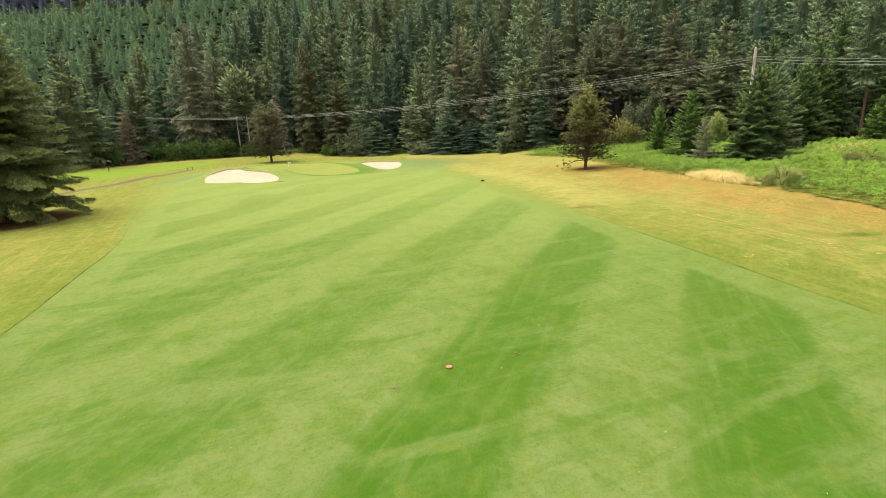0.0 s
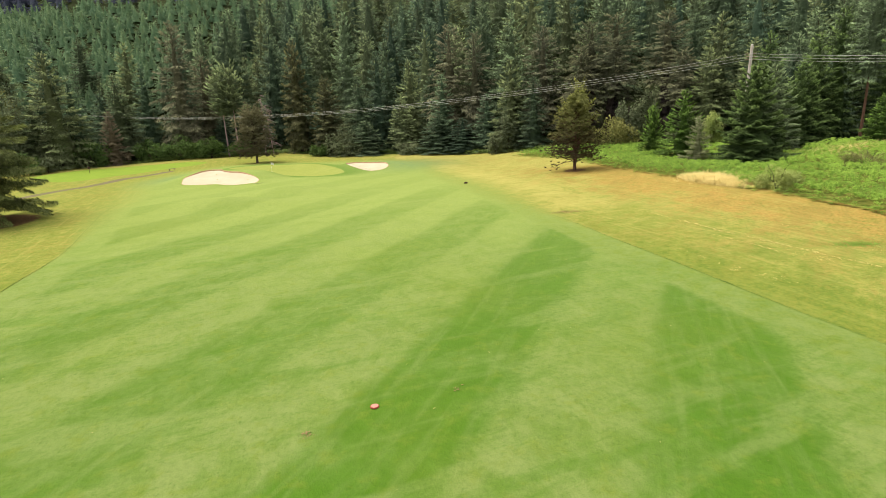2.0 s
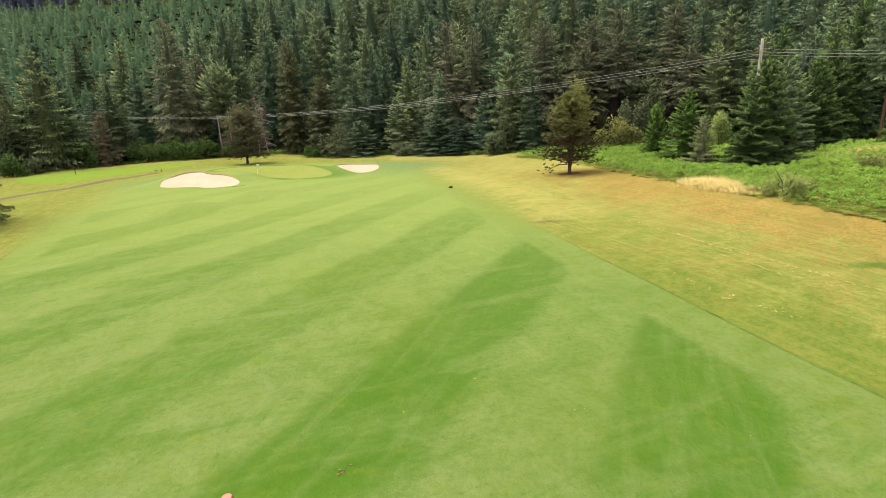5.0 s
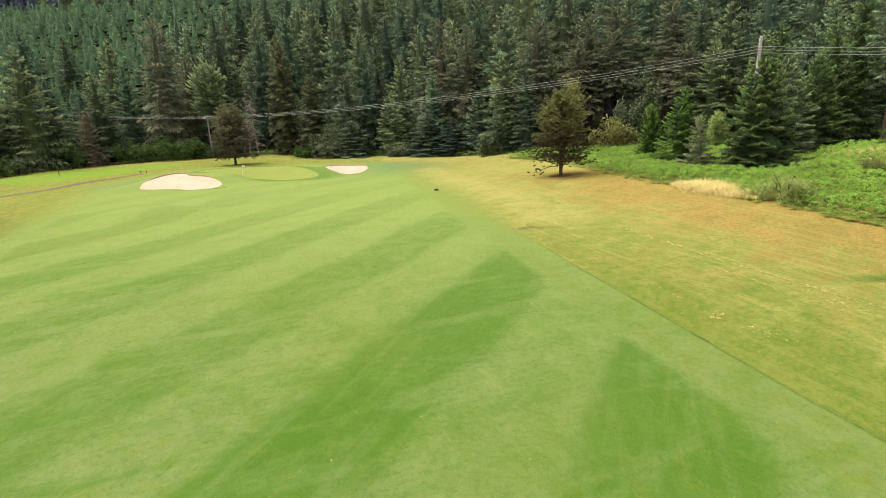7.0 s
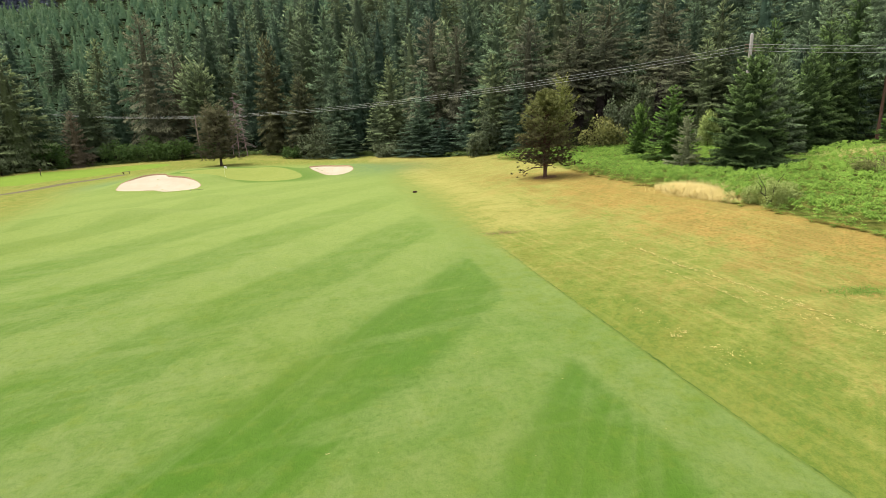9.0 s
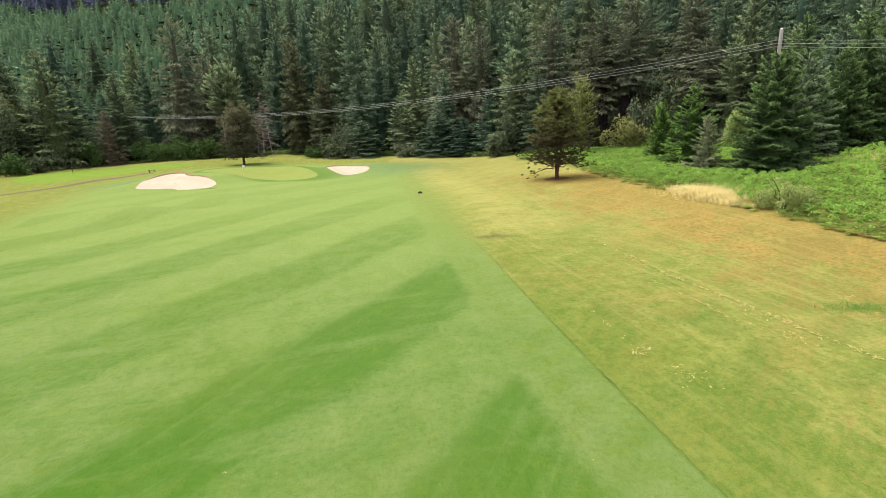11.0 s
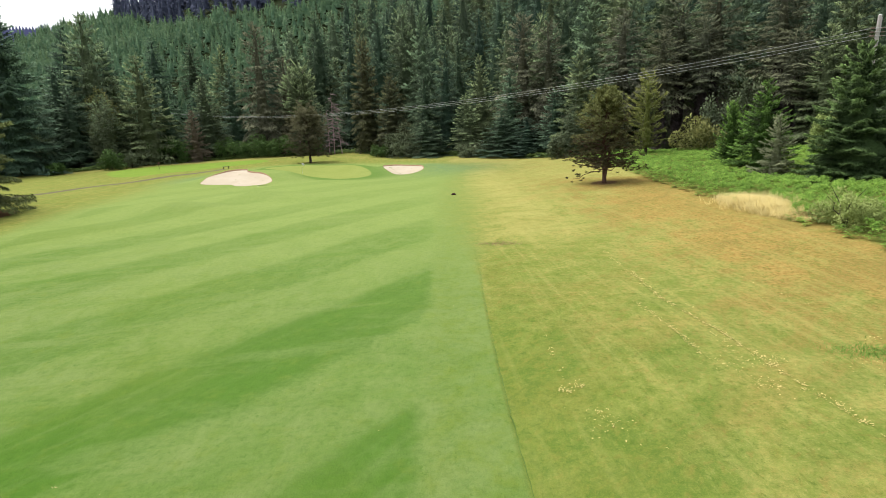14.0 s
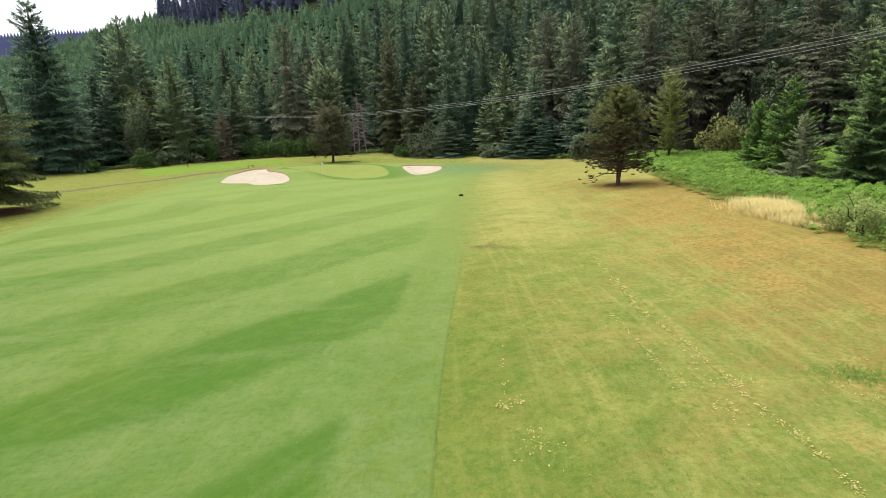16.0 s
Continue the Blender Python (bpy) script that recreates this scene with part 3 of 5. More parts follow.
def turf_fields(X, Y):
    """What grows where: distances to the outlines and amounts, point by point."""
    near = (np.abs(X) < 130) & (Y < 170) & (Y > -60)

    def field(poly):
        out = np.full(X.shape, 60.0)
        out[near] = signed(X[near], Y[near], poly)
        return out
    fair, green, lawn, fern = field(SMOOTH_FAIRWAY), field(GREEN_EDGE), field(LAWN_EDGE), field(FERN_BED)
    right = X > -8
    dry = np.where(right, 0.06 + 0.26 * S(0.5, 6, fair) + 0.34 * S(5, 16, fair), 0.08 + 0.28 * S(1, 7, fair) * S(-58, -40, X) * (1 - S(40, 58, Y)))
    dry = dry + 0.20 * S(55, 90, Y) * right - 0.20 * S(85, 100, Y) * (1 - right)
    fe = to_line(X, Y, FERN_EDGE)
    red = (1 - S(1.0, 18, fe)) * S(14, 34, Y) * (1 - S(82, 92, Y)) * right
    bed = 1 - S(0.5, 1.6, -fern)
    dry, red = np.where(X > 14, dry * bed, dry), red * bed
    lip = np.where(right, 0.85 * np.clip(1 - (Y - 40) / 14, 0, 1), np.clip(1 - (Y - 66) / 12, 0, 1))
    cool = 1.1 * np.exp(-((X + 3) / 9) ** 2 - ((Y - 112) / 11) ** 2) + 0.8 * np.exp(-((X + 46) / 3.5) ** 2 - ((Y - 99) / 9) ** 2)
    soil = np.exp(-(np.hypot(X - PINE_AT[0], Y - PINE_AT[1]) / 1.9) ** 2) + 1.4 * np.exp(-(np.hypot(X - SPRUCE_AT[0], Y - SPRUCE_AT[1]) / 6.6) ** 4)
    soil = soil + 0.8 * np.exp(-(np.hypot(X - ISLAND_AT[0], Y - ISLAND_AT[1]) / 1.5) ** 2)
    soil = soil + 0.55 * np.exp(-((X - 13.9) / 1.2) ** 2 - ((Y - 52) / 0.5) ** 2)
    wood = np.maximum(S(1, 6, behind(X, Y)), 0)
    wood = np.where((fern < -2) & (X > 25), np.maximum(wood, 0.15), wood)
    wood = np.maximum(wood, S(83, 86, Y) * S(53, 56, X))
    verge = S(-12, -8, behind(X, Y)) * (1 - S(-3, 1, behind(X, Y))) * (X < -52)
    dry = dry + 0.75 * verge + 0.5 * (1 - S(3, 8, np.abs(behind(X, Y) + 6))) * (X > -52) * (X < 18)
    bleach = np.exp(-(to_line(X, Y, [(3, 104), (8, 86), (12.5, 70), (16, 57)]) / 4.6) ** 2) * (fair > 0.2)
    lush = np.exp(-((X - 10) / 9) ** 2 - ((Y - 36) / 15) ** 2)
    return dict(lush=lush, bleach=bleach, d_fair=fair, d_green=green, d_lawn=lawn, d_path=to_line(X, Y, PATH), dry=dry, red=red, lip=lip, cool=cool, soil=soil, wood=wood)


def build_ground():
    xs, ys = steps(-100, 80, 0.8, 2600), steps(-6, 150, 0.8, 2600)
    X, Y = np.meshgrid(xs, ys)
    Z = height(X, Y)
    cols = len(xs)
    for poly in (BUNKER_NEAR, BUNKER_FAR):
        Z = Z - 0.22 * S(0.2, 1.6, -signed(X, Y, poly))
    v = np.stack([X, Y, Z], -1).reshape(-1, 3)
    i, j = np.meshgrid(np.arange(len(ys) - 1), np.arange(cols - 1), indexing='ij')
    f = np.stack([i * cols + j, i * cols + j + 1, (i + 1) * cols + j + 1, (i + 1) * cols + j], -1).reshape(-1, 4)
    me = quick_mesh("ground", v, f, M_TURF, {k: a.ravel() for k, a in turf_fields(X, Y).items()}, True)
    return tagged(new("ground", me), "mown golf fairway with pale and dark stripes, drying rough", "ground", kind="structure")


build_ground()


def turf_step(line, out, label):
    """The low step up from the short cut to the longer grass, as a ribbon along the line."""
    rng = np.random.default_rng(17)
    p = np.asarray(line, float)
    s = np.concatenate([[0], np.cumsum(np.hypot(*np.diff(p, axis=0).T))])
    t = np.arange(0, s[-1], 0.22)
    x, y = np.interp(t, s, p[:, 0]), np.interp(t, s, p[:, 1])
    x = x + out * (0.04 + rng.normal(0, 0.018, len(t)))
    up = (0.022 + 0.012 * rng.normal(0, 1, len(t))) * (1 - S(38, 58, y))
    rows = [(-0.01, -0.02 + 0 * up), (0.015, up), (0.05, up * 1.1), (0.55, 0 * up - 0.03)]
    v = np.concatenate([np.column_stack([x + out * o, y, height(x + out * o, y) + z]) for o, z in rows])
    n = len(t)
    f = np.array([(k * n + i, k * n + i + 1, (k + 1) * n + i + 1, (k + 1) * n + i) for k in range(3) for i in range(n - 1)])
    root = tagged(new("trim"), label, "grass", kind="structure")
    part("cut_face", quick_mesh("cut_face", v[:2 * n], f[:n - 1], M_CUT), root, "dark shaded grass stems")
    part("turf_top", quick_mesh("turf_top", v[n:], f[n - 1:] - n, M_TURF, turf_fields(v[n:, 0], v[n:, 1]), True), root)


# stems coloured dark: the shade on the step's face is painted in
M_CUT = foliage("shaded_grass_stems", (0.050, 0.092, 0.016), (0.088, 0.140, 0.028), (0.100, 0.170, 0.036), 0.0, 0.1, False)
side = [q for q in SMOOTH_FAIRWAY if q[0] > 5 and 4 < q[1] < 60]
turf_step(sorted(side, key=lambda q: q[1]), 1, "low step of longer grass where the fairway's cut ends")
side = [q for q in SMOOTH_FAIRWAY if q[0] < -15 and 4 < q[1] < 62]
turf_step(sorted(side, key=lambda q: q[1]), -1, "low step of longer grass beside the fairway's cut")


def bunker(poly, label):
    """A sand hollow with an overhanging turf lip."""
    p = np.asarray(poly)
    c = p.mean(0)
    n, rings = len(p), 9
    vs, fs = [], []
    for k in range(rings):
        s = 1 - k / (rings - 1) * 0.98
        q = c + (p - c) * s
        inner = np.maximum(-signed(q[:, 0], q[:, 1], p), 0)
        vs.append(np.column_stack([q, height(q[:, 0], q[:, 1]) - 0.22 * S(0.2, 1.6, inner) + 0.035]))
    for k in range(rings - 1):
        for a in range(n):
            b = (a + 1) % n
            fs.append((k * n + a, k * n + b, (k + 1) * n + b, (k + 1) * n + a))
    root = tagged(new("sand_bunker"), label, "bunker", "bunkers beside the green")
    part("sand", quick_mesh("sand", np.concatenate(vs), fs, M_SAND, smooth=True), root)
    out = p - c
    out /= np.linalg.norm(out, axis=1)[:, None]
    rise = 0.015 + 0.22 * S(-0.1, 0.75, out[:, 1]) + 0.015 * np.sin(np.arange(n) * 2.1)
    prof = [(-0.06, 0.0, 0), (0.0, 0.75, 1), (0.10, 1.0, 1), (0.5, 0.75, 1), (1.4, -0.05, 0)]
    vs, fs = [], []
    for off, up, _ in prof:
        q = p + out * off
        vs.append(np.column_stack([q, height(q[:, 0], q[:, 1]) + rise * up + 0.012]))
    for k in range(len(prof) - 1):
        for a in range(n):
            b = (a + 1) % n
            fs.append((k * n + a, (k + 1) * n + a, (k + 1) * n + b, k * n + b))
    v = np.concatenate(vs)
    part("earth_lip", quick_mesh("earth_lip", v[:3 * n], np.array(fs[:2 * n]), M_SOIL, smooth=True), root, "reddish earth rim")
    part("turf_lip", quick_mesh("turf_lip", v[2 * n:], np.array(fs[2 * n:]) - 2 * n, M_TURF, turf_fields(v[2 * n:, 0], v[2 * n:, 1]), True), root)
    return root


M_SOIL = plain_material("bunker_rim_earth", (0.20, 0.125, 0.075), (0.28, 0.190, 0.120), 3, 0.95, 0.1)
bunker(BUNKER_NEAR, "pale sand bunker with a reddish rim before the green")
bunker(BUNKER_FAR, "smaller pale sand bunker beside the putting green")


# ---- trees ----
def crown_arrays(seed, H, R, base=0.06, whorls=30, per=6, shape=0.85, low=-12.0, high=35.0, droop=0.3, lift=0.12, ragged=0.3, belly=0.0, fan=0.40, dens=60, bit=0.8, slim=0.28, hang=0.3, core=0.30, leader=0.05, plate=0.35, core_tip=0.0):
    """A conifer's crown: whorls of boughs, each a drooping fan of many needle sprays, round a heart coloured dark for
    shade. Returns corners, faces, painted lightness by reach and height, and normals.
    """
    rng = np.random.default_rng(seed)
    nb = whorls * per
    w = np.repeat(np.arange(whorls), per)
    u = (w + rng.uniform(0.1, 0.9, nb)) / whorls
    hf = np.clip(base + (0.985 - base) * (1 - (1 - u) ** 0.85), base * 0.8, 0.985)
    k = np.clip(1 - (hf - base) / (1 - base), 0, 1)
    az = w * 1.17 + np.tile(np.arange(per), whorls) * 2 * np.pi / per + rng.normal(0, 0.3, nb)
    lobe = 1 + ragged * 0.45 * np.sin(az * 2 + seed) * np.sin(hf * 19 + seed * 1.7)
    L = R * (k ** shape * (1 - belly * np.clip((k - 0.7) / 0.3, 0, 1)) * rng.uniform(1 - ragged, 1 + ragged * 0.35, nb) * lobe + 0.025)
    el = np.radians(low + (high - low) * (1 - k) ** 1.3 + rng.normal(0, 6, nb))
    dr = droop * np.sqrt(k) * rng.uniform(0.6, 1.3, nb)
    own = rng.normal(0, 0.10, nb)
    i = np.repeat(np.arange(nb), np.maximum(3, (dens * (L / R + 0.05)).astype(int)))
    n = len(i)
    s = 0.10 + 0.90 * rng.uniform(0, 1, n) ** 0.62
    q = rng.uniform(-1, 1, n)
    wide = fan * L[i] * np.minimum(s / 0.4, 1) * np.clip(1.06 - s, 0, 1) ** 0.6
    out = np.stack([np.cos(az[i]), np.sin(az[i]), np.zeros(n)], -1)
    side = np.stack([-out[:, 1], out[:, 0], np.zeros(n)], -1)
    r = L[i] * s
    z = hf[i] * H + r * np.tan(el[i]) - L[i] * (dr[i] * s ** 2 - lift * s ** 4) - plate * np.abs(q) * wide + rng.normal(0, 0.10 * bit, n)
    c = out * r[:, None] + side * (q * wide)[:, None]
    c[:, 2] = z
    th = q * 0.85 + rng.normal(0, 0.3, n)
    pitch = np.arctan(np.tan(el[i]) - 2 * dr[i] * s + 4 * lift * s ** 3) - 0.25 * np.abs(q) + rng.normal(0, 0.2, n)
    d = (out * np.cos(th)[:, None] + side * np.sin(th)[:, None]) * np.cos(pitch)[:, None]
    d[:, 2] = np.sin(pitch)
    drop = rng.uniform(0, 1, n) < hang
    d[drop] = d[drop] * 0.35 + [0, 0, -1.0]
    ln = bit * rng.uniform(0.55, 1.45, n) * (0.45 + 0.55 * np.sqrt(L[i] / R))
    face = out * 0.50 + side * (0.35 * q)[:, None] + [0, 0, 0.75]
    face /= np.linalg.norm(face, axis=1)[:, None]
    # painted light: sprays lighter towards the bough's end, dark inside and where they hang
    t = np.clip(0.02 + 0.80 * s ** 1.8 + own[i] + rng.normal(0, 0.07, n) - 0.32 * drop, 0, 1)
    m = 9
    ln2 = np.linspace(1, 0.7, m) * H * leader
    top = np.tile([0, 0, H * (1 - leader)], (m, 1)) - np.outer(np.linspace(0, 1, m), [0, 0, H * leader * 0.6])
    c = np.concatenate([c - d * (ln * 0.3)[:, None], top])
    d = np.concatenate([d, rng.normal(0, 0.22, (m, 3)) + [0, 0, 1.0]])
    wd = np.concatenate([ln * slim * rng.uniform(0.75, 1.3, n), 0.14 * ln2])
    v, nor = sprays(c, d, np.concatenate([ln, ln2]), wd, rng, np.concatenate([face, np.tile([0, -0.4, 0.9], (m, 1))]))
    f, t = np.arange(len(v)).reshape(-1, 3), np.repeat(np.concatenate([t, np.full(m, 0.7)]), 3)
    # painted top light: lightness grows with height in the crown
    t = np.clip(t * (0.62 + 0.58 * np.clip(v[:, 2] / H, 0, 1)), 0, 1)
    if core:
        # the heart of close-set twigs round the trunk, shade painted as dark colour; core_tip lightens it upwards
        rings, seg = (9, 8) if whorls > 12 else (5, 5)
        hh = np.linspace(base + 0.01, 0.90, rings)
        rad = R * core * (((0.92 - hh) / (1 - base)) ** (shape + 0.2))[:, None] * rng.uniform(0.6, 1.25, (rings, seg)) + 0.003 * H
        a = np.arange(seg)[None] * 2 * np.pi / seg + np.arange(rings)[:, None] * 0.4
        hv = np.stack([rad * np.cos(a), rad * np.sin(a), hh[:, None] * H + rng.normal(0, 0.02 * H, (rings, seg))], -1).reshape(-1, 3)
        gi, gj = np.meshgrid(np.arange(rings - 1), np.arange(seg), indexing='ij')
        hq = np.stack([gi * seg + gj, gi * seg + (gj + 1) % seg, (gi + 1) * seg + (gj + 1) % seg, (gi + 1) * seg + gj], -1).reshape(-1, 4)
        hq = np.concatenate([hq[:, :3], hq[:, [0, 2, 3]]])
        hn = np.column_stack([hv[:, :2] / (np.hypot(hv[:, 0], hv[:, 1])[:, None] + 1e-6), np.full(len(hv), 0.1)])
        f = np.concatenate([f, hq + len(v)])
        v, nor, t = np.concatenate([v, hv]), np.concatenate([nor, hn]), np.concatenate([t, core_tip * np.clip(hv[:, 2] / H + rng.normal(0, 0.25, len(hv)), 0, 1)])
    return v, f, t, nor


def pine_arrays(seed, H, R, base=0.2, boughs=80, ends=6, tuft=9, needle=0.45, shape=0.6, low=5, high=60, ragged=0.35, belly=0.2, extra=()):
    """A pine: crooked boughs that end in upturned tufts of needles. Returns the crown's arrays and those of the boughs."""
    rng = np.random.default_rng(seed)
    u = (np.arange(boughs) + rng.uniform(0, 1, boughs)) / boughs
    hf = base + (0.97 - base) * u ** 0.9
    k = 1 - (hf - base) / (1 - base)
    L = R * (k ** shape * (1 - belly * np.clip((k - 0.75) / 0.25, 0, 1)) * rng.uniform(1 - ragged, 1 + ragged * 0.4, boughs) + 0.05)
    az = np.arange(boughs) * 2.39996 + rng.normal(0, 0.4, boughs)
    el = np.radians(low + (high - low) * (1 - k) + rng.normal(0, 9, boughs))
    for n, (a, ln, h0, e) in enumerate(extra):
        az[n], L[n], hf[n], el[n] = radians(a), ln, h0 / H, radians(e)
    vs, tips, wood = [], [], []
    for n in range(boughs):
        s = np.linspace(0, 1, 6)
        z = hf[n] * H + L[n] * (s * math.tan(el[n]) + 0.10 * s ** 2)
        p = np.stack([L[n] * s * math.cos(az[n]), L[n] * s * math.sin(az[n]), z], -1)
        p[1:] += rng.normal(0, 0.035 * L[n], (5, 3))
        wood.append(tube(p, (0.018 + 0.014 * L[n]) * (1 - 0.8 * s), 4))
        for q in np.linspace(0.38, 1.0, ends):
            i = min(int(q * 5), 4)
            c0 = p[i] + (p[i + 1] - p[i]) * (q * 5 - i)
            side = rng.normal(0, 0.24, 3) * L[n] * (1.15 - q * 0.6) * [1, 1, 0.5]
            for c in (c0 + side, c0 - side * rng.uniform(0.4, 1)):
                a = rng.uniform(0, 2 * np.pi, tuft)
                d = np.stack([np.cos(a) * 0.75, np.sin(a) * 0.75, rng.uniform(0.05, 1.0, tuft)], -1) + 0.35 * np.array([math.cos(az[n]), math.sin(az[n]), 0.1])
                ln = needle * rng.uniform(0.6, 1.25, tuft)
                v, _ = kites(np.tile(c, (tuft, 1)), d, ln, ln * 0.14, rng, 0.05, 0.6)
                # tufts take more of the tip colour the higher they sit
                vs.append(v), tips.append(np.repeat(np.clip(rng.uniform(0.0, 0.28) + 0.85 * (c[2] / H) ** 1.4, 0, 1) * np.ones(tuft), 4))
    v = np.concatenate(vs)
    c = v.reshape(-1, 4, 3).mean(1) - [0, 0, H * 0.45]
    out = c / (np.linalg.norm(c, axis=1)[:, None] + 1e-6) * 0.8 + [0, 0, 0.5]
    v, nor = outward(v, out / np.linalg.norm(out, axis=1)[:, None], 0.5)
    return (v, np.arange(len(v)).reshape(-1, 4), np.concatenate(tips), nor), join(wood)


def trunk_arrays(seed, H, r, lean=0.0, sides=8, root=0.8):
    rng = np.random.default_rng(seed + 900)
    s = np.linspace(0, 1, 9)
    p = np.stack([lean * H * s + 0.012 * H * np.cumsum(rng.normal(0, 0.4, 9)) / 3, 0.012 * H * np.cumsum(rng.normal(0, 0.4, 9)) / 3, -root + (H * 0.96 + root) * s], -1)
    p[0, :2] = p[1, :2] = 0
    rad = r * (1 - 0.93 * s)
    rad[0] *= 1.35
    return tube(p, rad, sides)


def conifer(name, label, category, mat, seed, H, R, bark=None, group="", trunk_r=None, **kw):
    v, f, t, nor = crown_arrays(seed, H, R, **kw)
    root = tagged(new(name), label, category, group)
    part("trunk", quick_mesh("trunk", *trunk_arrays(seed, H, trunk_r or H * 0.014 + 0.06), bark or M_BARK, smooth=True), root)
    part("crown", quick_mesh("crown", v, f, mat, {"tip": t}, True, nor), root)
    if mat is M_OLD:
        v, f, t, nor = crown_arrays(seed + 7, H * 0.62, R * 0.72, base=0.10, whorls=18, per=6, shape=0.25, low=-20, high=0, droop=0.3, ragged=0.5, fan=0.5, dens=26, bit=0.8, slim=0.10, hang=0.35, core=0.25)
        part("dead_lower_crown", quick_mesh("dead_lower_crown", v, f, M_DEAD, {"tip": t}, True, nor), root, "dry brown lower boughs, coloured dark for shade")
    return root


def bush_arrays(seed, H, R, leaves=2200, size=0.32, lobes=15, low=0.03):
    """A leafy shrub: leaves over several overlapping lobes, uneven, with gaps."""
    rng = np.random.default_rng(seed)
    a = rng.uniform(0, 2 * np.pi, lobes)
    rr = R * 0.74 * np.sqrt(rng.uniform(0, 1, lobes))
    cz = H * rng.uniform(0.18, 0.78, lobes) * (1 - 0.45 * rr / R)
    cen = np.stack([rr * np.cos(a), rr * np.sin(a), cz], -1)
    rad = np.stack([R * rng.uniform(0.18, 0.44, lobes)] * 2 + [H * rng.uniform(0.12, 0.30, lobes)], -1)
    w = rng.integers(0, lobes, leaves)
    d = rng.normal(0, 1, (leaves, 3))
    d /= np.linalg.norm(d, axis=1)[:, None]
    shell = rng.uniform(0.45, 1.08, leaves) ** 0.6
    p = cen[w] + d * rad[w] * shell[:, None]
    p[:, 2] = np.maximum(p[:, 2], H * low + rng.uniform(0, 0.2, leaves))
    out = d * 0.8 + rng.normal(0, 0.6, (leaves, 3)) + [0, 0, 0.1]
    ln = size * rng.uniform(0.6, 1.4, leaves)
    v, f = kites(p, out, ln, ln * 0.62, rng)
    face = d * 0.75 + [0, 0, 0.45]
    v, nor = outward(v, face / np.linalg.norm(face, axis=1)[:, None], 0.5)
    return v, f, nor, np.repeat(np.clip(shell, 0, 1) * rng.uniform(0.6, 1, leaves), 4)


def stems_arrays(seed, H, R, n=6, r=0.07):
    rng = np.random.default_rng(seed + 50)
    out = []
    for k in range(n):
        a = k * 2.4 + rng.uniform(-0.4, 0.4)
        s = np.linspace(0, 1, 6)
        p = np.stack([np.cos(a) * R * 0.5 * s ** 1.4, np.sin(a) * R * 0.5 * s ** 1.4, -0.3 + (H * rng.uniform(0.6, 0.85) + 0.3) * s], -1)
        p[1:, :2] += rng.normal(0, 0.04 * R, (5, 2))
        out.append(tube(p, r * (1 - 0.85 * s), 5))
    return join(out)


def bush(name, label, category, mat, seed, H, R, group="", **kw):
    v, f, nor, t = bush_arrays(seed, H, R, **kw)
    root = tagged(new(name), label, category, group)
    part("woody_base", quick_mesh("woody_base", *stems_arrays(seed, H, R), M_BARK, smooth=True), root)
    part("crown", quick_mesh("crown", v, f, mat, {"tip": t}, True, nor), root)
    return root


def stand(ob, x, y, turn=0.0, wide=1.0, tall=1.0, sink=0.0):
    ob.matrix_basis = pose(x, y, zat(x, y) - sink, 0, 0, turn) @ Matrix.Diagonal((wide, wide, tall, 1))
    return ob


def plant(ob, x, y, turn=0.0, wide=1.0, tall=1.0):
    return copy_thing(ob, pose(x, y, zat(x, y), 0, 0, turn) @ Matrix.Diagonal((wide / ob.scale[0], wide / ob.scale[1], tall / ob.scale[2], 1)))


# proto trees of the wood's edge, each 24 m tall before it is fitted to its place
WOOD = "conifers of the wood's edge"
FIR_KW = dict(whorls=26, per=6, shape=0.80, low=-16, high=38, droop=0.30, lift=0.16, ragged=0.36, fan=0.42, dens=120, bit=0.75, slim=0.24, hang=0.28, core=0.34)
SPR_KW = dict(whorls=24, per=6, shape=0.76, low=-22, high=28, droop=0.24, lift=0.20, ragged=0.28, fan=0.42, dens=130, bit=0.70, slim=0.24, hang=0.30, core=0.34)
CED_KW = dict(whorls=34, per=6, shape=0.60, low=-5, high=58, droop=0.35, lift=0.0, ragged=0.18, fan=0.45, dens=120, bit=0.6, slim=0.26, hang=0.45, belly=0.35, core=0.45)
HEM_KW = dict(whorls=28, per=6, shape=0.60, low=-2, high=46, droop=0.40, lift=0.0, ragged=0.50, fan=0.46, dens=125, bit=0.62, slim=0.22, hang=0.15, core=0.24, belly=0.25, base=0.16)
OLD_KW = dict(whorls=20, per=6, shape=0.55, low=-8, high=42, droop=0.34, lift=0.05, ragged=0.48, fan=0.46, dens=125, bit=0.62, slim=0.22, hang=0.15, core=0.26, belly=0.3, base=0.42)
PROTO = {
    "old": [("fir_tree", "tall grey-olive fir with dead brown lower boughs", M_OLD, 91 + k, 24, 6.2, OLD_KW) for k in range(2)],
    "fir": [("fir_tree", "tall olive-green fir with feathery boughs in the wood", M_FIR, 11 + k, 24, 6.6, FIR_KW) for k in range(4)],
    "spruce": [("spruce_tree", "dark blue-green spruce with drooping boughs in the wood", M_SPRUCE, 31 + k, 24, 6.2, SPR_KW) for k in range(4)],
    "hemlock": [("hemlock_tree", "broad grey-olive hemlock with loose feathery boughs", M_HEMLOCK, 61 + k, 24, 6.4, HEM_KW) for k in range(3)],
    "cedar": [("cedar_tree", "dense olive-brown columnar cedar at the wood's edge", M_CEDAR, 51, 24, 4.8, CED_KW)],
}
used = {k: [] for k in PROTO}
count = [0]


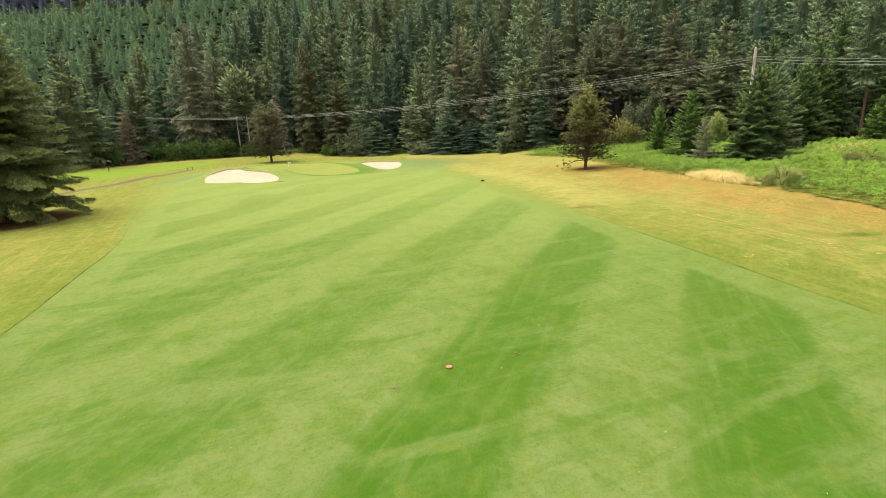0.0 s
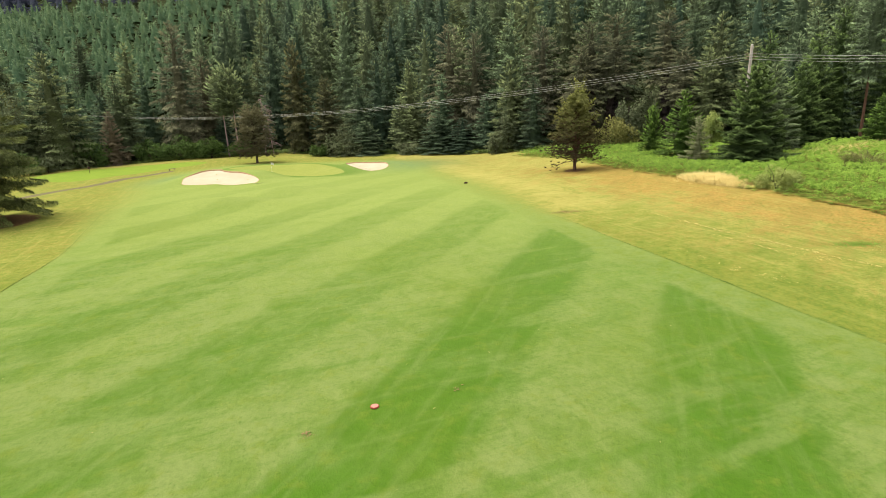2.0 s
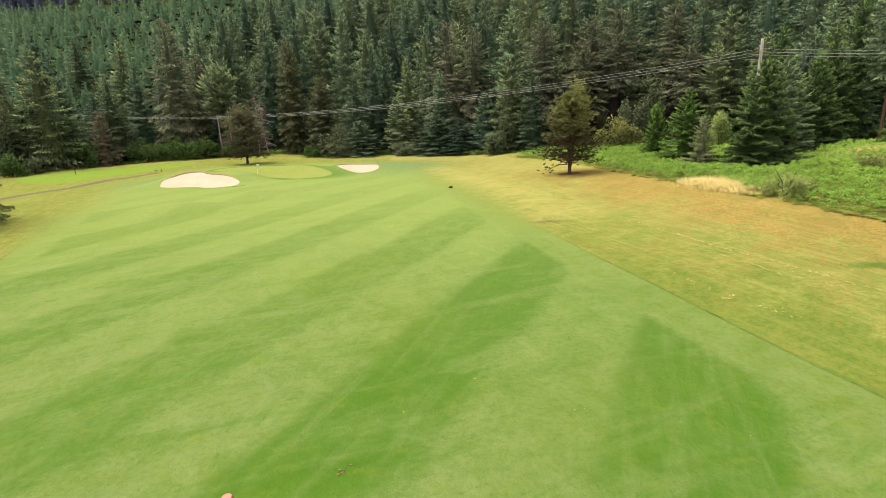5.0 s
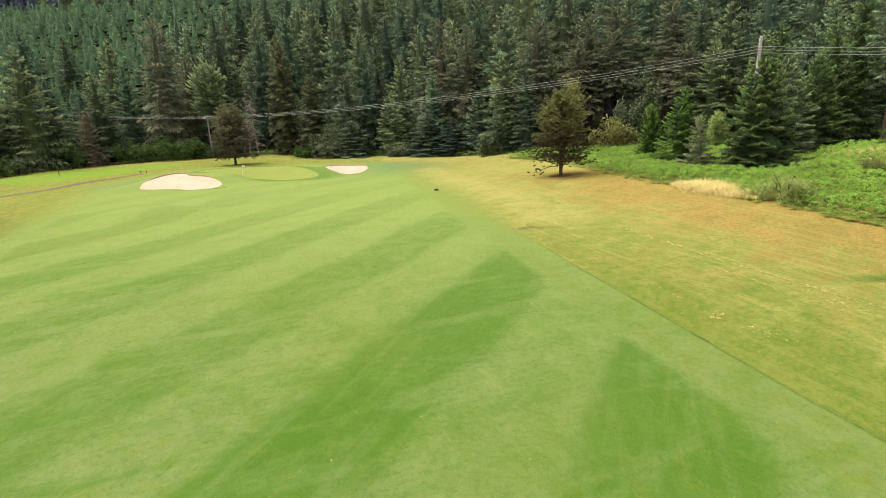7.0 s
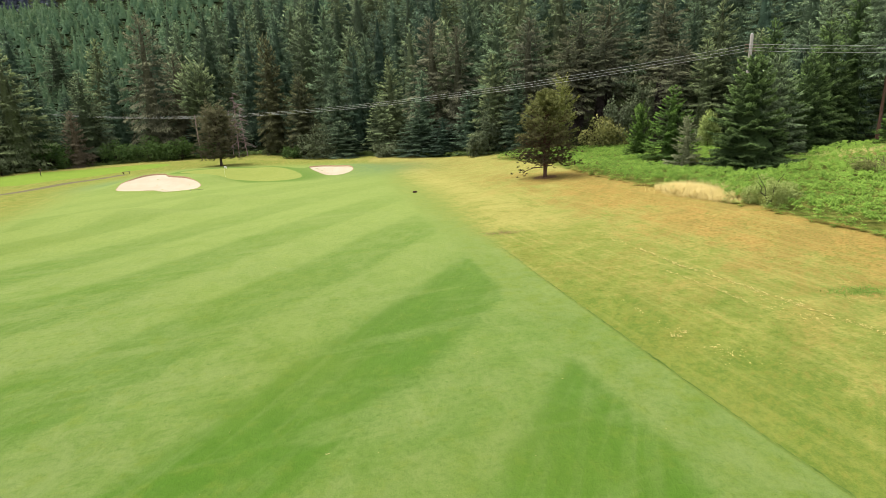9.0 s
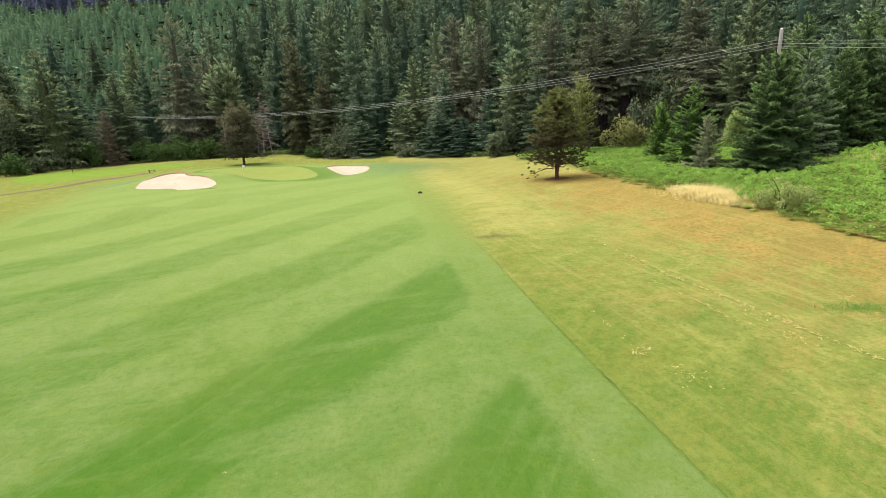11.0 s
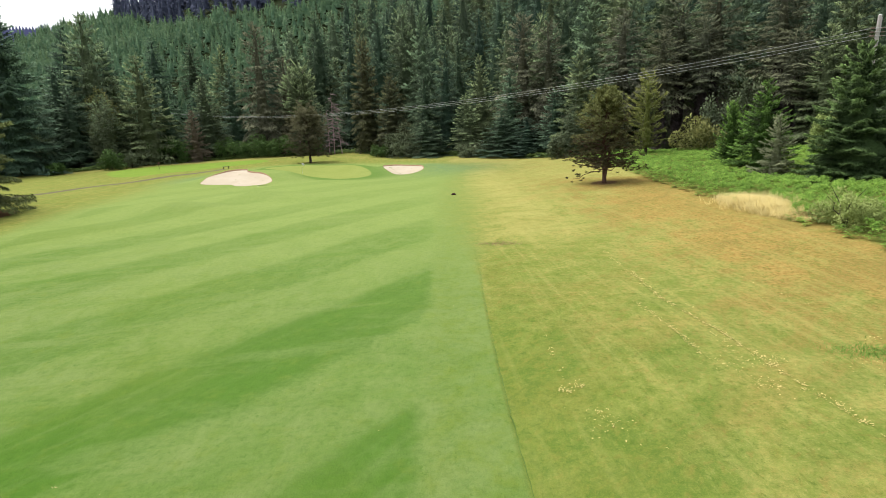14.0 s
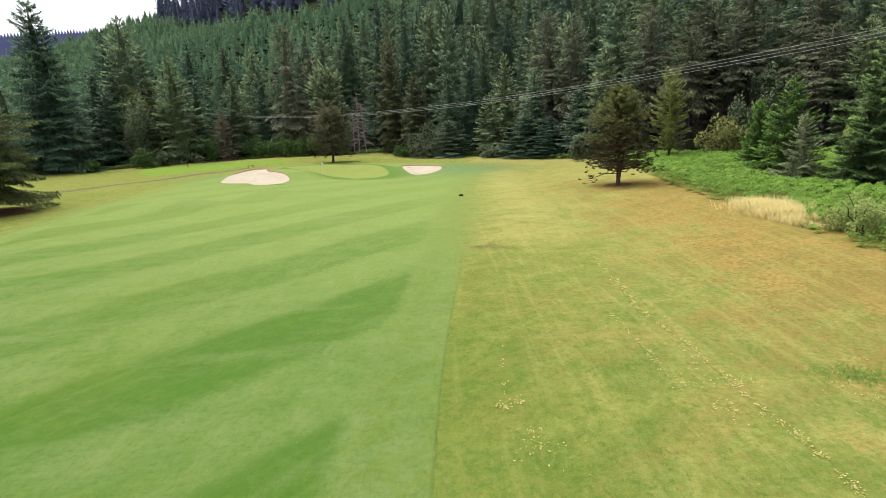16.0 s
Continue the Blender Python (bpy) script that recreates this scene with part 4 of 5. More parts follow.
def wood_tree(kind, x, y, top, wide, k):
    """Stands one tree with its tip at height top: the first of each proto is placed itself, the rest are copies."""
    spec = PROTO[kind][k % len(PROTO[kind])]
    tall = (top - zat(x, y)) / spec[4]
    w = 1.12 * wide * (0.55 + 0.45 * tall)
    done = {i: ob for i, ob in used[kind]}
    i = k % len(PROTO[kind])
    count[0] += 1
    turn = (count[0] * 137.5) % 360
    if i in done:
        return plant(done[i], x, y, turn, w, tall)
    ob = conifer(spec[0], spec[1], "tree", spec[2], spec[3], spec[4], spec[5], group=WOOD, **spec[6])
    used[kind].append((i, ob))
    return stand(ob, x, y, turn, w, tall)


EDGE_TREES = [
    ('fir', -104.1, 136, 38.2, 1.3), ('spruce', -117.3, 142, 36.4, 1.3), ('spruce', -107, 128, 25.1, 1.3), ('spruce', -112.9, 150, 34.4, 1), ('fir', -86.8, 133, 26.5, 1.15),
    ('spruce', -99.5, 124, 19.4, 1), ('fir', -101.5, 140, 22.9, 0.9), ('spruce', -88.8, 143, 21.7, 1), ('spruce', -109, 165, 35.9, 1), ('fir', -79.6, 147, 21.8, 1.1),
    ('fir', -105.8, 178, 35.3, 1), ('fir', -85.2, 165, 32, 1), ('spruce', -77, 156, 25.4, 0.9), ('hemlock', -66.3, 154, 34.7, 0.95), ('hemlock', -62.2, 160, 26.5, 0.9),
    ('fir', -68.5, 178, 37.1, 1), ('spruce', -62.1, 182, 42.1, 1), ('cedar', -34.4, 151, 27.7, 0.95),
]
EDGE_TREES += [
    ('spruce', -44.9, 168, 34.8, 1), ('spruce', -37.8, 172, 37.1, 1), ('fir', -31.2, 176, 40.6, 1), ('fir', -22.8, 166, 37.5, 0.85), ('cedar', -25.4, 144.8, 18.2, 1.1),
    ('spruce', -15.5, 139.5, 7.7, 1.3), ('spruce', -12.7, 149, 24.8, 0.9), ('spruce', -17.6, 147, 18.5, 0.8), ('fir', -6.6, 142.5, 13.2, 0.9), ('fir', -4.5, 150, 22.4, 0.8),
    ('spruce', -10.9, 156, 28.3, 0.8), ('spruce', 2.5, 136.5, 8.7, 1.3), ('spruce', 3.9, 141, 17.9, 0.9), ('hemlock', 6.1, 147, 29.7, 1.05), ('spruce', 8.3, 133.5, 7.3, 1.3),
    ('spruce', 14, 132, 12.7, 0.95), ('hemlock', 12.1, 143, 27.2, 0.9), ('spruce', 15.3, 152, 35.5, 1), ('fir', 19.1, 128, 19.7, 0.9), ('fir', 20.6, 137, 30.6, 1.05),
]
EDGE_TREES += [
    ('hemlock', 26.9, 131, 26.5, 1), ('spruce', 23.3, 123, 15.8, 0.8), ('old', 36.4, 126, 26, 1), ('old', 32.7, 120, 20.7, 0.9), ('old', 39.6, 122, 22.3, 1),
    ('old', 43, 130, 28.1, 1), ('old', 50.1, 112, 18.5, 1), ('fir', 53.4, 108, 18.6, 0.95), ('old', 51.1, 122, 26.8, 1), ('fir', 57.3, 112, 25.2, 1),
    ('spruce', 58, 125, 26.9, 1), ('fir', 60, 98, 16.1, 1), ('fir', 75.3, 112, 24.8, 1), ('fir', 64.7, 100, 19.7, 1), ('spruce', 61.6, 96, 16.2, 0.9),
    ('spruce', 69.8, 98, 15.5, 1), ('fir', 74.7, 104, 26.4, 1), ('spruce', 85, 96, 22, 1), ('fir', 92, 94, 26, 1), ('spruce', 81, 104, 27, 1),
]
for n, (kind, x, y, top, wide) in enumerate(EDGE_TREES):
    wood_tree(kind, x, y, top, wide, n)

# the rest of the wood's edge, between and behind those, then the close-set stand up the slope
rng = np.random.default_rng(7)
taken = [(x, y) for _, x, y, _, _ in EDGE_TREES] + [(-103.0, 112.0)]
deep = []
for gx in np.arange(-190, 150, 7.4):
    for gy in np.arange(70, 190, 7.4):
        x, y = gx + rng.uniform(-2.2, 2.2), gy + rng.uniform(-2.2, 2.2)
        d, az = float(behind(x, y)), math.degrees(math.atan2(-(x - 12), y - 10))
        if d < 5 or d > 22 or az > 60 or az < -48 or min((x - a) ** 2 + (y - b) ** 2 for a, b in taken) < 5.6 ** 2:
            continue
        taken.append((x, y))
        if 28 < x < 58 and y < 128:
            continue
        h = rng.uniform(10, 16) if az < 33 else rng.uniform(11, 18)
        wood_tree('fir' if rng.uniform() < 0.55 else 'spruce', x, y, zat(x, y) + h, rng.uniform(0.85, 1.1), int(rng.integers(0, 4)))
for gx in np.arange(-190, 160, 9.9):
    for gy in np.arange(60, 310, 9.9):
        x, y = gx + rng.uniform(-3.6, 3.6), gy + rng.uniform(-3.6, 3.6)
        d, az = float(behind(x, y)), math.degrees(math.atan2(-(x - 12), y - 10))
        far = float(np.interp(az, [14, 22, 31], [110, 74, 42]))
        if d < 20 or d > far or az > 64 or az < -52 or min((x - a) ** 2 + (y - b) ** 2 for a, b in taken) < 6.6 ** 2:
            continue
        if math.atan2(x, y) > radians(44):
            continue
        taken.append((x, y))
        h = rng.uniform(17, 27) if az < 30 else rng.uniform(11, 19)
        deep.append((x, y, h, rng.uniform(0.85, 1.15), rng.uniform(0, 6.28), int(rng.integers(0, 6))))


def scattered(name, label, category, protos, places, mats):
    """Countless trees as one mesh a material: each place is x, y, height, width, turn and which proto."""
    for mi, mat in enumerate(mats):
        vs, fs, ts, tones, ns, n0 = [], [], [], [], [], 0
        for x, y, h, w, a, k in places:
            if k % len(mats) != mi:
                continue
            v, f, t, nor = protos[k % len(protos)]
            ca, sa = math.cos(a), math.sin(a)
            q = np.column_stack([(v[:, 0] * ca - v[:, 1] * sa) * h * w, (v[:, 0] * sa + v[:, 1] * ca) * h * w, v[:, 2] * h]) + [x, y, zat(x, y)]
            ns.append(np.column_stack([nor[:, 0] * ca - nor[:, 1] * sa, nor[:, 0] * sa + nor[:, 1] * ca, nor[:, 2]]))
            vs.append(q), fs.append(f + n0), ts.append(t), tones.append(np.full(len(v), (x * 7.31 + y * 3.17) % 1.0))
            n0 += len(v)
        if vs:
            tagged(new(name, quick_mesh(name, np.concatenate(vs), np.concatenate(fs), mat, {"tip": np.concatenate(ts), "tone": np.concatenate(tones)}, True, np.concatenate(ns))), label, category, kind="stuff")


MID = [crown_arrays(200 + k, 1.0, 0.32, base=0.14, whorls=18, per=6, shape=0.80, low=-16, high=34, droop=0.28, lift=0.14, ragged=0.36, fan=0.42, dens=50, bit=0.042, slim=0.24, hang=0.28, core=0.40) for k in range(6)]
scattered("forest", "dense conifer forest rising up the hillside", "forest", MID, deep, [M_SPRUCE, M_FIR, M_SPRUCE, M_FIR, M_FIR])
young, ridge = [], []
for r in np.arange(170, 446, 4.6):
    for az in np.arange(13, 59, math.degrees(4.6 / r)):
        rr, aa = r + rng.uniform(-2.6, 2.6), radians(az + rng.uniform(-0.3, 0.3))
        x, y = 20 - rr * math.sin(aa), 20 + rr * math.cos(aa)
        d = float(behind(x, y))
        if d < np.interp(az, [13, 21, 30], [106, 70, 39]):
            continue
        edge = float(np.interp(az, [13, 21, 26, 29, 34, 38.5, 41, 43], [330, 306, 294, 286, 284, 312, 330, 400])) + 5 * math.sin(az * 2.9)
        if az < 43.5 and r > edge:
            if rng.uniform() < 0.5 and r < edge + 70:
                ridge.append((x, y, rng.uniform(13, 22), rng.uniform(0.9, 1.2), rng.uniform(0, 6.28), int(rng.integers(0, 4))))
        else:
            young.append((x, y, rng.uniform(4.0, 8.5), rng.uniform(1.25, 1.75), rng.uniform(0, 6.28), int(rng.integers(0, 4))))
SMALL = [crown_arrays(300 + k, 1.0, 0.30, base=0.03, whorls=7, per=4, shape=0.85, low=-8, high=34, droop=0.2, lift=0.12, ragged=0.28, fan=0.5, dens=8, bit=0.13, slim=0.26, hang=0.15, core=0.66, leader=0.16, core_tip=0.75) for k in range(4)]
TALL = [crown_arrays(320 + k, 1.0, 0.20, base=0.10, whorls=10, per=4, shape=0.8, low=-14, high=30, droop=0.28, lift=0.1, ragged=0.3, fan=0.45, dens=8, bit=0.10, slim=0.3, hang=0.3, core=0.7, core_tip=0.4) for k in range(4)]
scattered("young_plantation", "young blue-green conifer plantation on the far hillside", "forest", SMALL, young, [M_YOUNG])
scattered("ridge_forest", "dark mature conifers along the hill's crest, coloured blue for haze", "forest", TALL, ridge, [M_FARDARK])


def far_ridge():
    """The wooded ridge beyond the hill, its haze painted on as blue, with a toothed line of trees."""
    rng = np.random.default_rng(5)
    n = 420
    a = np.radians(np.linspace(30, 75, n))
    x, y = 20 - 1600 * np.sin(a), 20 + 1600 * np.cos(a)
    top = 222 + 10 * np.sin(a * 9) + 6 * np.sin(a * 23 + 1)
    crest = top + np.where(np.arange(n) % 2, rng.uniform(6, 16, n), 0)
    v = np.concatenate([np.column_stack([x * 0.8, y * 0.8, np.zeros(n)]), np.column_stack([x, y, top * 0.8]), np.column_stack([x, y, crest]), np.column_stack([x * 1.3, y * 1.3, np.zeros(n)])])
    f = [(k * n + i, k * n + i + 1, (k + 1) * n + i + 1, (k + 1) * n + i) for k in range(3) for i in range(n - 1)]
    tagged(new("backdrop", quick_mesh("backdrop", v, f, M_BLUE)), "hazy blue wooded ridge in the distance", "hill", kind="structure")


far_ridge()

# ---- single trees and shrubs ----
def pine(name, label, mat, seed, H, R, bark, trunk_r, fork=False, **kw):
    crown, wood = pine_arrays(seed, H, R, **kw)
    root = tagged(new(name), label, "tree")
    tr = [trunk_arrays(seed, H, trunk_r)]
    if fork:
        s = np.linspace(0, 1, 7)
        tr.append(tube(np.stack([0.75 * np.sin(s * 1.6), 0.2 * s, 0.5 + (H * 0.75 - 0.5) * s], -1), trunk_r * 0.75 * (1 - 0.85 * s), 8))
    part("trunk", quick_mesh("trunk", *join(tr), bark, smooth=True), root)
    part("branching", quick_mesh("branching", *wood, bark, smooth=True), root)
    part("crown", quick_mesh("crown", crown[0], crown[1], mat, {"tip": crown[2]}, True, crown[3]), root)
    return root


stand(conifer("spruce_tree", "large drooping olive-green spruce standing on the rough", "tree", M_NEAR, 71, 20.9, 8.8, base=0.15, whorls=38, per=9, shape=0.64, low=-10, high=26, droop=0.34, lift=0.12, ragged=0.42, belly=0.16, fan=0.34, dens=1000, bit=0.34, slim=0.26, hang=0.42, core=0.34, plate=0.5), *SPRUCE_AT)
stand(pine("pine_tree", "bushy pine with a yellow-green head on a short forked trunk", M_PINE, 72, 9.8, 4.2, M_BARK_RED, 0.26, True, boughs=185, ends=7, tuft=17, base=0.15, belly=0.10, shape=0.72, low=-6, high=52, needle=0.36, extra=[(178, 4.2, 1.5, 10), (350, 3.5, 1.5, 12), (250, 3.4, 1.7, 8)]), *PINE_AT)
stand(pine("pine_tree", "bushy brownish pine with a flat top behind the green", M_ISLAND, 73, 10.0, 4.7, M_BARK, 0.32, boughs=110, base=0.14, ends=6, tuft=14, needle=0.6, shape=0.42, low=0, high=55, belly=0.1), *ISLAND_AT)
stand(conifer("spruce_tree", "young bright green spruce standing in the bracken", "tree", M_BRIGHT, 74, 10.5, 4.5, base=0.02, whorls=22, per=7, shape=0.86, low=-10, high=36, droop=0.10, lift=0.14, ragged=0.22, fan=0.36, dens=210, bit=0.34, slim=0.30, hang=0.12, core=0.36, plate=0.2), 39.45, 85.6)
stand(conifer("spruce_tree", "broad dark green spruce standing in the bracken", "tree", M_GREEN_SPRUCE, 75, 12.8, 5.6, base=0.02, whorls=24, per=8, shape=0.74, low=-14, high=34, droop=0.14, lift=0.16, ragged=0.24, fan=0.36, dens=560, bit=0.38, slim=0.30, hang=0.2, core=0.56, plate=0.25), 45.0, 77.2)
stand(conifer("spruce_tree", "grey-green spruce grown into its neighbour", "tree", M_FIR, 76, 12.6, 5.0, base=0.02, whorls=24, per=8, shape=0.74, low=-8, high=38, droop=0.16, lift=0.12, ragged=0.30, fan=0.38, dens=230, bit=0.38, slim=0.26, hang=0.25, core=0.34), 51.4, 83.6)
stand(conifer("spruce_tree", "small greyish spruce with brown lower boughs", "tree", M_SILVER, 77, 6.9, 2.4, base=0.05, whorls=17, per=6, shape=0.8, low=-4, high=38, droop=0.12, ragged=0.32, dens=120, bit=0.28, hang=0.2, core=0.3), 39.2, 80.1)
stand(conifer("cypress_tree", "narrow olive-green conifer standing in the bracken", "tree", M_BRIGHT, 78, 7.8, 2.2, base=0.02, whorls=22, per=6, shape=0.55, low=10, high=62, droop=0.08, ragged=0.28, dens=130, bit=0.30, hang=0.1, core=0.4), 38.2, 94.4)
stand(conifer("spruce_tree", "young green spruce at the bracken's edge", "tree", M_BRIGHT, 79, 7.0, 3.0, base=0.02, whorls=18, per=7, shape=0.85, low=-6, high=36, droop=0.12, lift=0.14, ragged=0.24, dens=150, bit=0.34, hang=0.1, core=0.36, plate=0.2), 63.3, 78)
stand(bush("birch_tree", "light green leafy young tree among spruces", "tree", M_BIRCH, 80, 7.3, 2.2, leaves=4600, size=0.24), 50.1, 98.0)
stand(conifer("spruce_tree", "layered mid-green spruce at the back of the bracken", "tree", M_GREEN_SPRUCE, 86, 12.4, 4.7, base=0.02, whorls=24, per=8, shape=0.72, low=-12, high=36, droop=0.14, lift=0.16, ragged=0.26, fan=0.36, dens=210, bit=0.40, slim=0.28, hang=0.2, core=0.36), 57.2, 86.4)
for x, y, top, wide, seed in ((61.2, 89.6, 16.5, 4.7, 91), (66.2, 92.0, 20.0, 4.8, 92), (72.0, 88.5, 19.0, 4.6, 93), (56.0, 93.5, 17.5, 4.4, 94)):
    stand(conifer("spruce_tree", "dark green spruce with boughs to the ground behind the bracken", "tree", M_GREEN_SPRUCE, seed, top, wide, base=0.02, whorls=26, per=7, shape=0.66, low=-16, high=34, droop=0.18, lift=0.12, ragged=0.3, fan=0.36, dens=150, bit=0.46, slim=0.28, hang=0.3, core=0.42), x, y)
stand(conifer("larch_tree", "yellow-green conifer behind the pine", "tree", M_YELLOW, 81, 13.0, 3.4, base=0.14, whorls=24, per=5, shape=0.55, low=5, high=50, droop=0.1, ragged=0.5, belly=0.4, fan=0.5, dens=90, bit=0.42, hang=0.1, core=0.22), 29.2, 107)
stand(conifer("pine_tree", "tall pine with a bare reddish trunk", "tree", M_FIR, 82, 27, 4.4, bark=M_BARK_RED, trunk_r=0.22, base=0.34, whorls=24, per=5, shape=0.5, low=-8, high=45, droop=0.2, ragged=0.55, belly=0.4, dens=120, bit=0.5, hang=0.25, core=0.2), 65.6, 84.6)
stand(conifer("fir_tree", "browning conifer at the wood's edge", "tree", M_BROWN, 83, 13.2, 4.0, base=0.02, whorls=24, per=6, shape=0.75, low=-12, high=35, droop=0.2, ragged=0.28, dens=100, bit=0.5, hang=0.35, core=0.36), -78, 139)

for x, y, top, seed in ((-54.2, 150.6, 21.8, 84), (-51.6, 151.2, 22.6, 85)):
    stand(conifer("pine_tree", "pine with a bare pinkish trunk and a high green crown", "tree", M_FIR, seed, top - zat(x, y), 4.6, bark=M_BARK_PALE, trunk_r=0.24, base=0.50, whorls=13, per=6, shape=0.42, low=0, high=55, droop=0.1, ragged=0.45, belly=0.35, dens=110, bit=0.6, hang=0.1, core=0.3), x, y)

stand(conifer("spruce_tree", "very tall dark spruce with level boughs at the wood's edge", "tree", M_SPRUCE, 87, 37.9, 10.5, base=0.03, whorls=38, per=7, shape=0.66, low=-16, high=30, droop=0.14, lift=0.10, ragged=0.34, fan=0.42, dens=210, bit=1.0, slim=0.24, hang=0.2, core=0.30, leader=0.06), -103.0, 112)

HEDGE = "shrubs along the wood's edge"
for n, (x, y, h, r, mat, lab) in enumerate([
        (-83, 135, 8.0, 6.0, M_LEAF, "green leafy thicket at the wood's edge"), (-86.5, 120, 5.4, 3.0, M_LEAF, "round green bush on the rough grass"), (-93.5, 112, 3.0, 2.0, M_LEAF, "small green bush on the rough grass"),
        (-84.6, 124, 4.6, 2.0, M_GREY, "grey-green bush at the wood's edge"), (-72, 144, 6.8, 4.6, M_LEAF, "green leafy thicket at the wood's edge"), (-65, 146.5, 7.0, 5.0, M_LEAF, "green leafy thicket at the wood's edge"),
        (-58, 148, 6.6, 4.6, M_LEAF, "green leafy thicket at the wood's edge"), (-50, 149, 5.6, 4.0, M_LEAF, "green leafy thicket at the wood's edge"), (-20.2, 140, 9.4, 6.0, M_GREY, "large grey-green bush at the wood's edge"), (-27.6, 141, 3.4, 2.8, M_LEAF, "low green bush at the wood's edge"),
        (-4.8, 137, 4.0, 3.2, M_GREY, "low grey-green bush under spruces"), (37.1, 110.5, 6.8, 5.2, M_LEAF_OLIVE, "olive-brown leafy bush behind the bracken"), (17.7, 124, 10.8, 2.6, M_GREY, "slender pale leafy tree at the wood's edge"),
        (-99.0, 131, 22.0, 4.6, M_LEAF_OLIVE, "yellowish leafy tree in the wood"), (15, 123, 5.6, 1.9, M_GREY, "pale leafy bush at the wood's edge"), (-93.2, 127, 21.5, 5.0, M_GREY, "tall grey-green leafy tree in the wood"), (40.2, 113, 11.4, 3.2, M_GREY, "grey-green leafy tree in the wood"),
        (44.8, 115, 14.6, 3.4, M_GREY, "grey-green leafy tree in the wood"), (36.2, 56.4, 3.1, 2.3, M_WILLOW, "rounded green bush in the bracken"), (51.5, 65, 2.4, 3.0, M_LEAF_OLIVE, "olive bush in the bracken"), (58, 62, 2.6, 2.6, M_LEAF_OLIVE, "olive bush in the bracken")]):
    stand(bush("bush" if h < 10 else "leafy_tree", lab, "bush" if h < 10 else "tree", mat, 400 + n, h, r, HEDGE, leaves=int(900 + 45 * h * r) if y > 100 else 6000, size=0.42 if y > 100 else 0.14), x, y)


# ---- bracken, dry grass ----
# where trees and bushes stand with their boughs on the ground
BRACKEN_GAPS = [(36.2, 56.4, 2.0), (39.45, 85.6, 3.9), (45.0, 77.2, 5.0), (51.4, 83.6, 4.8), (39.2, 80.1, 2.0), (38.2, 94.4, 1.9), (57.2, 86.4, 4.4)]


def bracken():
    """Close-set ferns: each a dome of arching fronds, with finer leaflets over them."""
    rng = np.random.default_rng(21)
    gx, gy = np.meshgrid(np.arange(16, 84, 0.70), np.arange(28, 118, 0.70))
    x, y = gx.ravel() + rng.uniform(-0.36, 0.36, gx.size), gy.ravel() + rng.uniform(-0.36, 0.36, gx.size)
    sd = signed(x, y, FERN_BED) + 0.3 * np.sin(y * 1.1) * np.sin(x * 0.7 + 1) + 0.2 * np.sin(y * 2.7 + x) - 0.15
    clear = np.all([np.hypot(x - a, y - b) > r for a, b, r in BRACKEN_GAPS], axis=0)
    keep = (sd < -0.1) & ~((np.hypot((x - 33.3) / 1.6, (y - 63) / 4.2) < 1)) & clear & ((y < 82.8 + 0.5 * np.sin(x)) | (x < 54)) & (x < (y + 6) * 0.92 + 10)
    x, y, sd = x[keep], y[keep], sd[keep]
    swell = 0.5 + 0.5 * np.sin(x * 0.55 + 1.6 * np.sin(y * 0.31)) * np.sin(y * 0.62 + 0.8)
    tall = (0.40 + 0.60 * S(0.1, 0.9, -sd)) * (0.74 + 0.12 * S(0, 1.5, -sd) + 0.34 * swell + rng.normal(0, 0.10, len(x)))
    ground = height(x, y)
    i = np.repeat(np.arange(len(x)), np.where(y < 78, 22, 10))
    m = len(i)
    az = np.arange(m) * 2.4 + rng.uniform(0, 6.28, len(x))[i] + rng.normal(0, 0.2, m)
    big = np.where(y[i] < 78, 0.66, 1.1)
    reach = rng.uniform(0.20, 0.58, m) * np.where(y[i] < 78, 0.9, 1.0)
    out = np.stack([np.cos(az), np.sin(az)], -1)
    side = np.stack([-out[:, 1], out[:, 0]], -1)
    top = tall[i] * (1.04 - rng.uniform(0, 1, m) * (0.34 + 0.58 * (1 - S(0.3, 1.6, -sd)))[i])
    tone = rng.normal(0, 0.12, len(x))[i] + rng.normal(0, 0.10, m)
    # along each frond: how far out, how high, how broad
    sec = [(0.15, 0.86, 0.040), (0.60, 0.98, 0.080), (1.05, 0.86, 0.01)]
    rows, nors, tips = [], [], []
    for k, (o, h, w) in enumerate(sec):
        for sg in (-1, 1):
            p = np.stack([x[i], y[i]], -1) + out * (reach * o)[:, None] + side * (sg * w * big * rng.uniform(0.8, 1.25, m))[:, None]
            rows.append(np.column_stack([p, ground[i] + top * h - 0.05 * abs(w) / 0.2]))
            nors.append(np.column_stack([out * (0.15 + 0.45 * o) + side * sg * 0.25, np.full(m, 0.75)]))
            # shade put into the colour: darker at frond base and hollows; lighter towards larger x
            tips.append(np.clip(np.array([0.15, 0.45, 0.60])[k] + tone + 0.25 * (swell[i] - 0.5) + 0.22 * S(36, 52, x[i]), 0, 1))
    v = np.stack(rows, 1).reshape(-1, 3)
    nor = np.stack(nors, 1).reshape(-1, 3)
    nor /= np.linalg.norm(nor, axis=1)[:, None]
    tip = np.stack(tips, 1).ravel()
    b = (np.arange(m) * 6)[:, None]
    f = np.concatenate([b + [0, 2, 3, 1], b + [2, 4, 5, 3]])
    # leaflets that break the fronds' outlines
    j = np.arange(m)
    o = rng.uniform(0.3, 1.0, len(j))
    sg = rng.choice([-1.0, 1.0], len(j))
    c = np.column_stack([np.stack([x[i][j], y[i][j]], -1) + out[j] * (reach[j] * o)[:, None] + side[j] * (sg * 0.07)[:, None], ground[i][j] + top[j] * (1.0 - 0.35 * o ** 2) + 0.02])
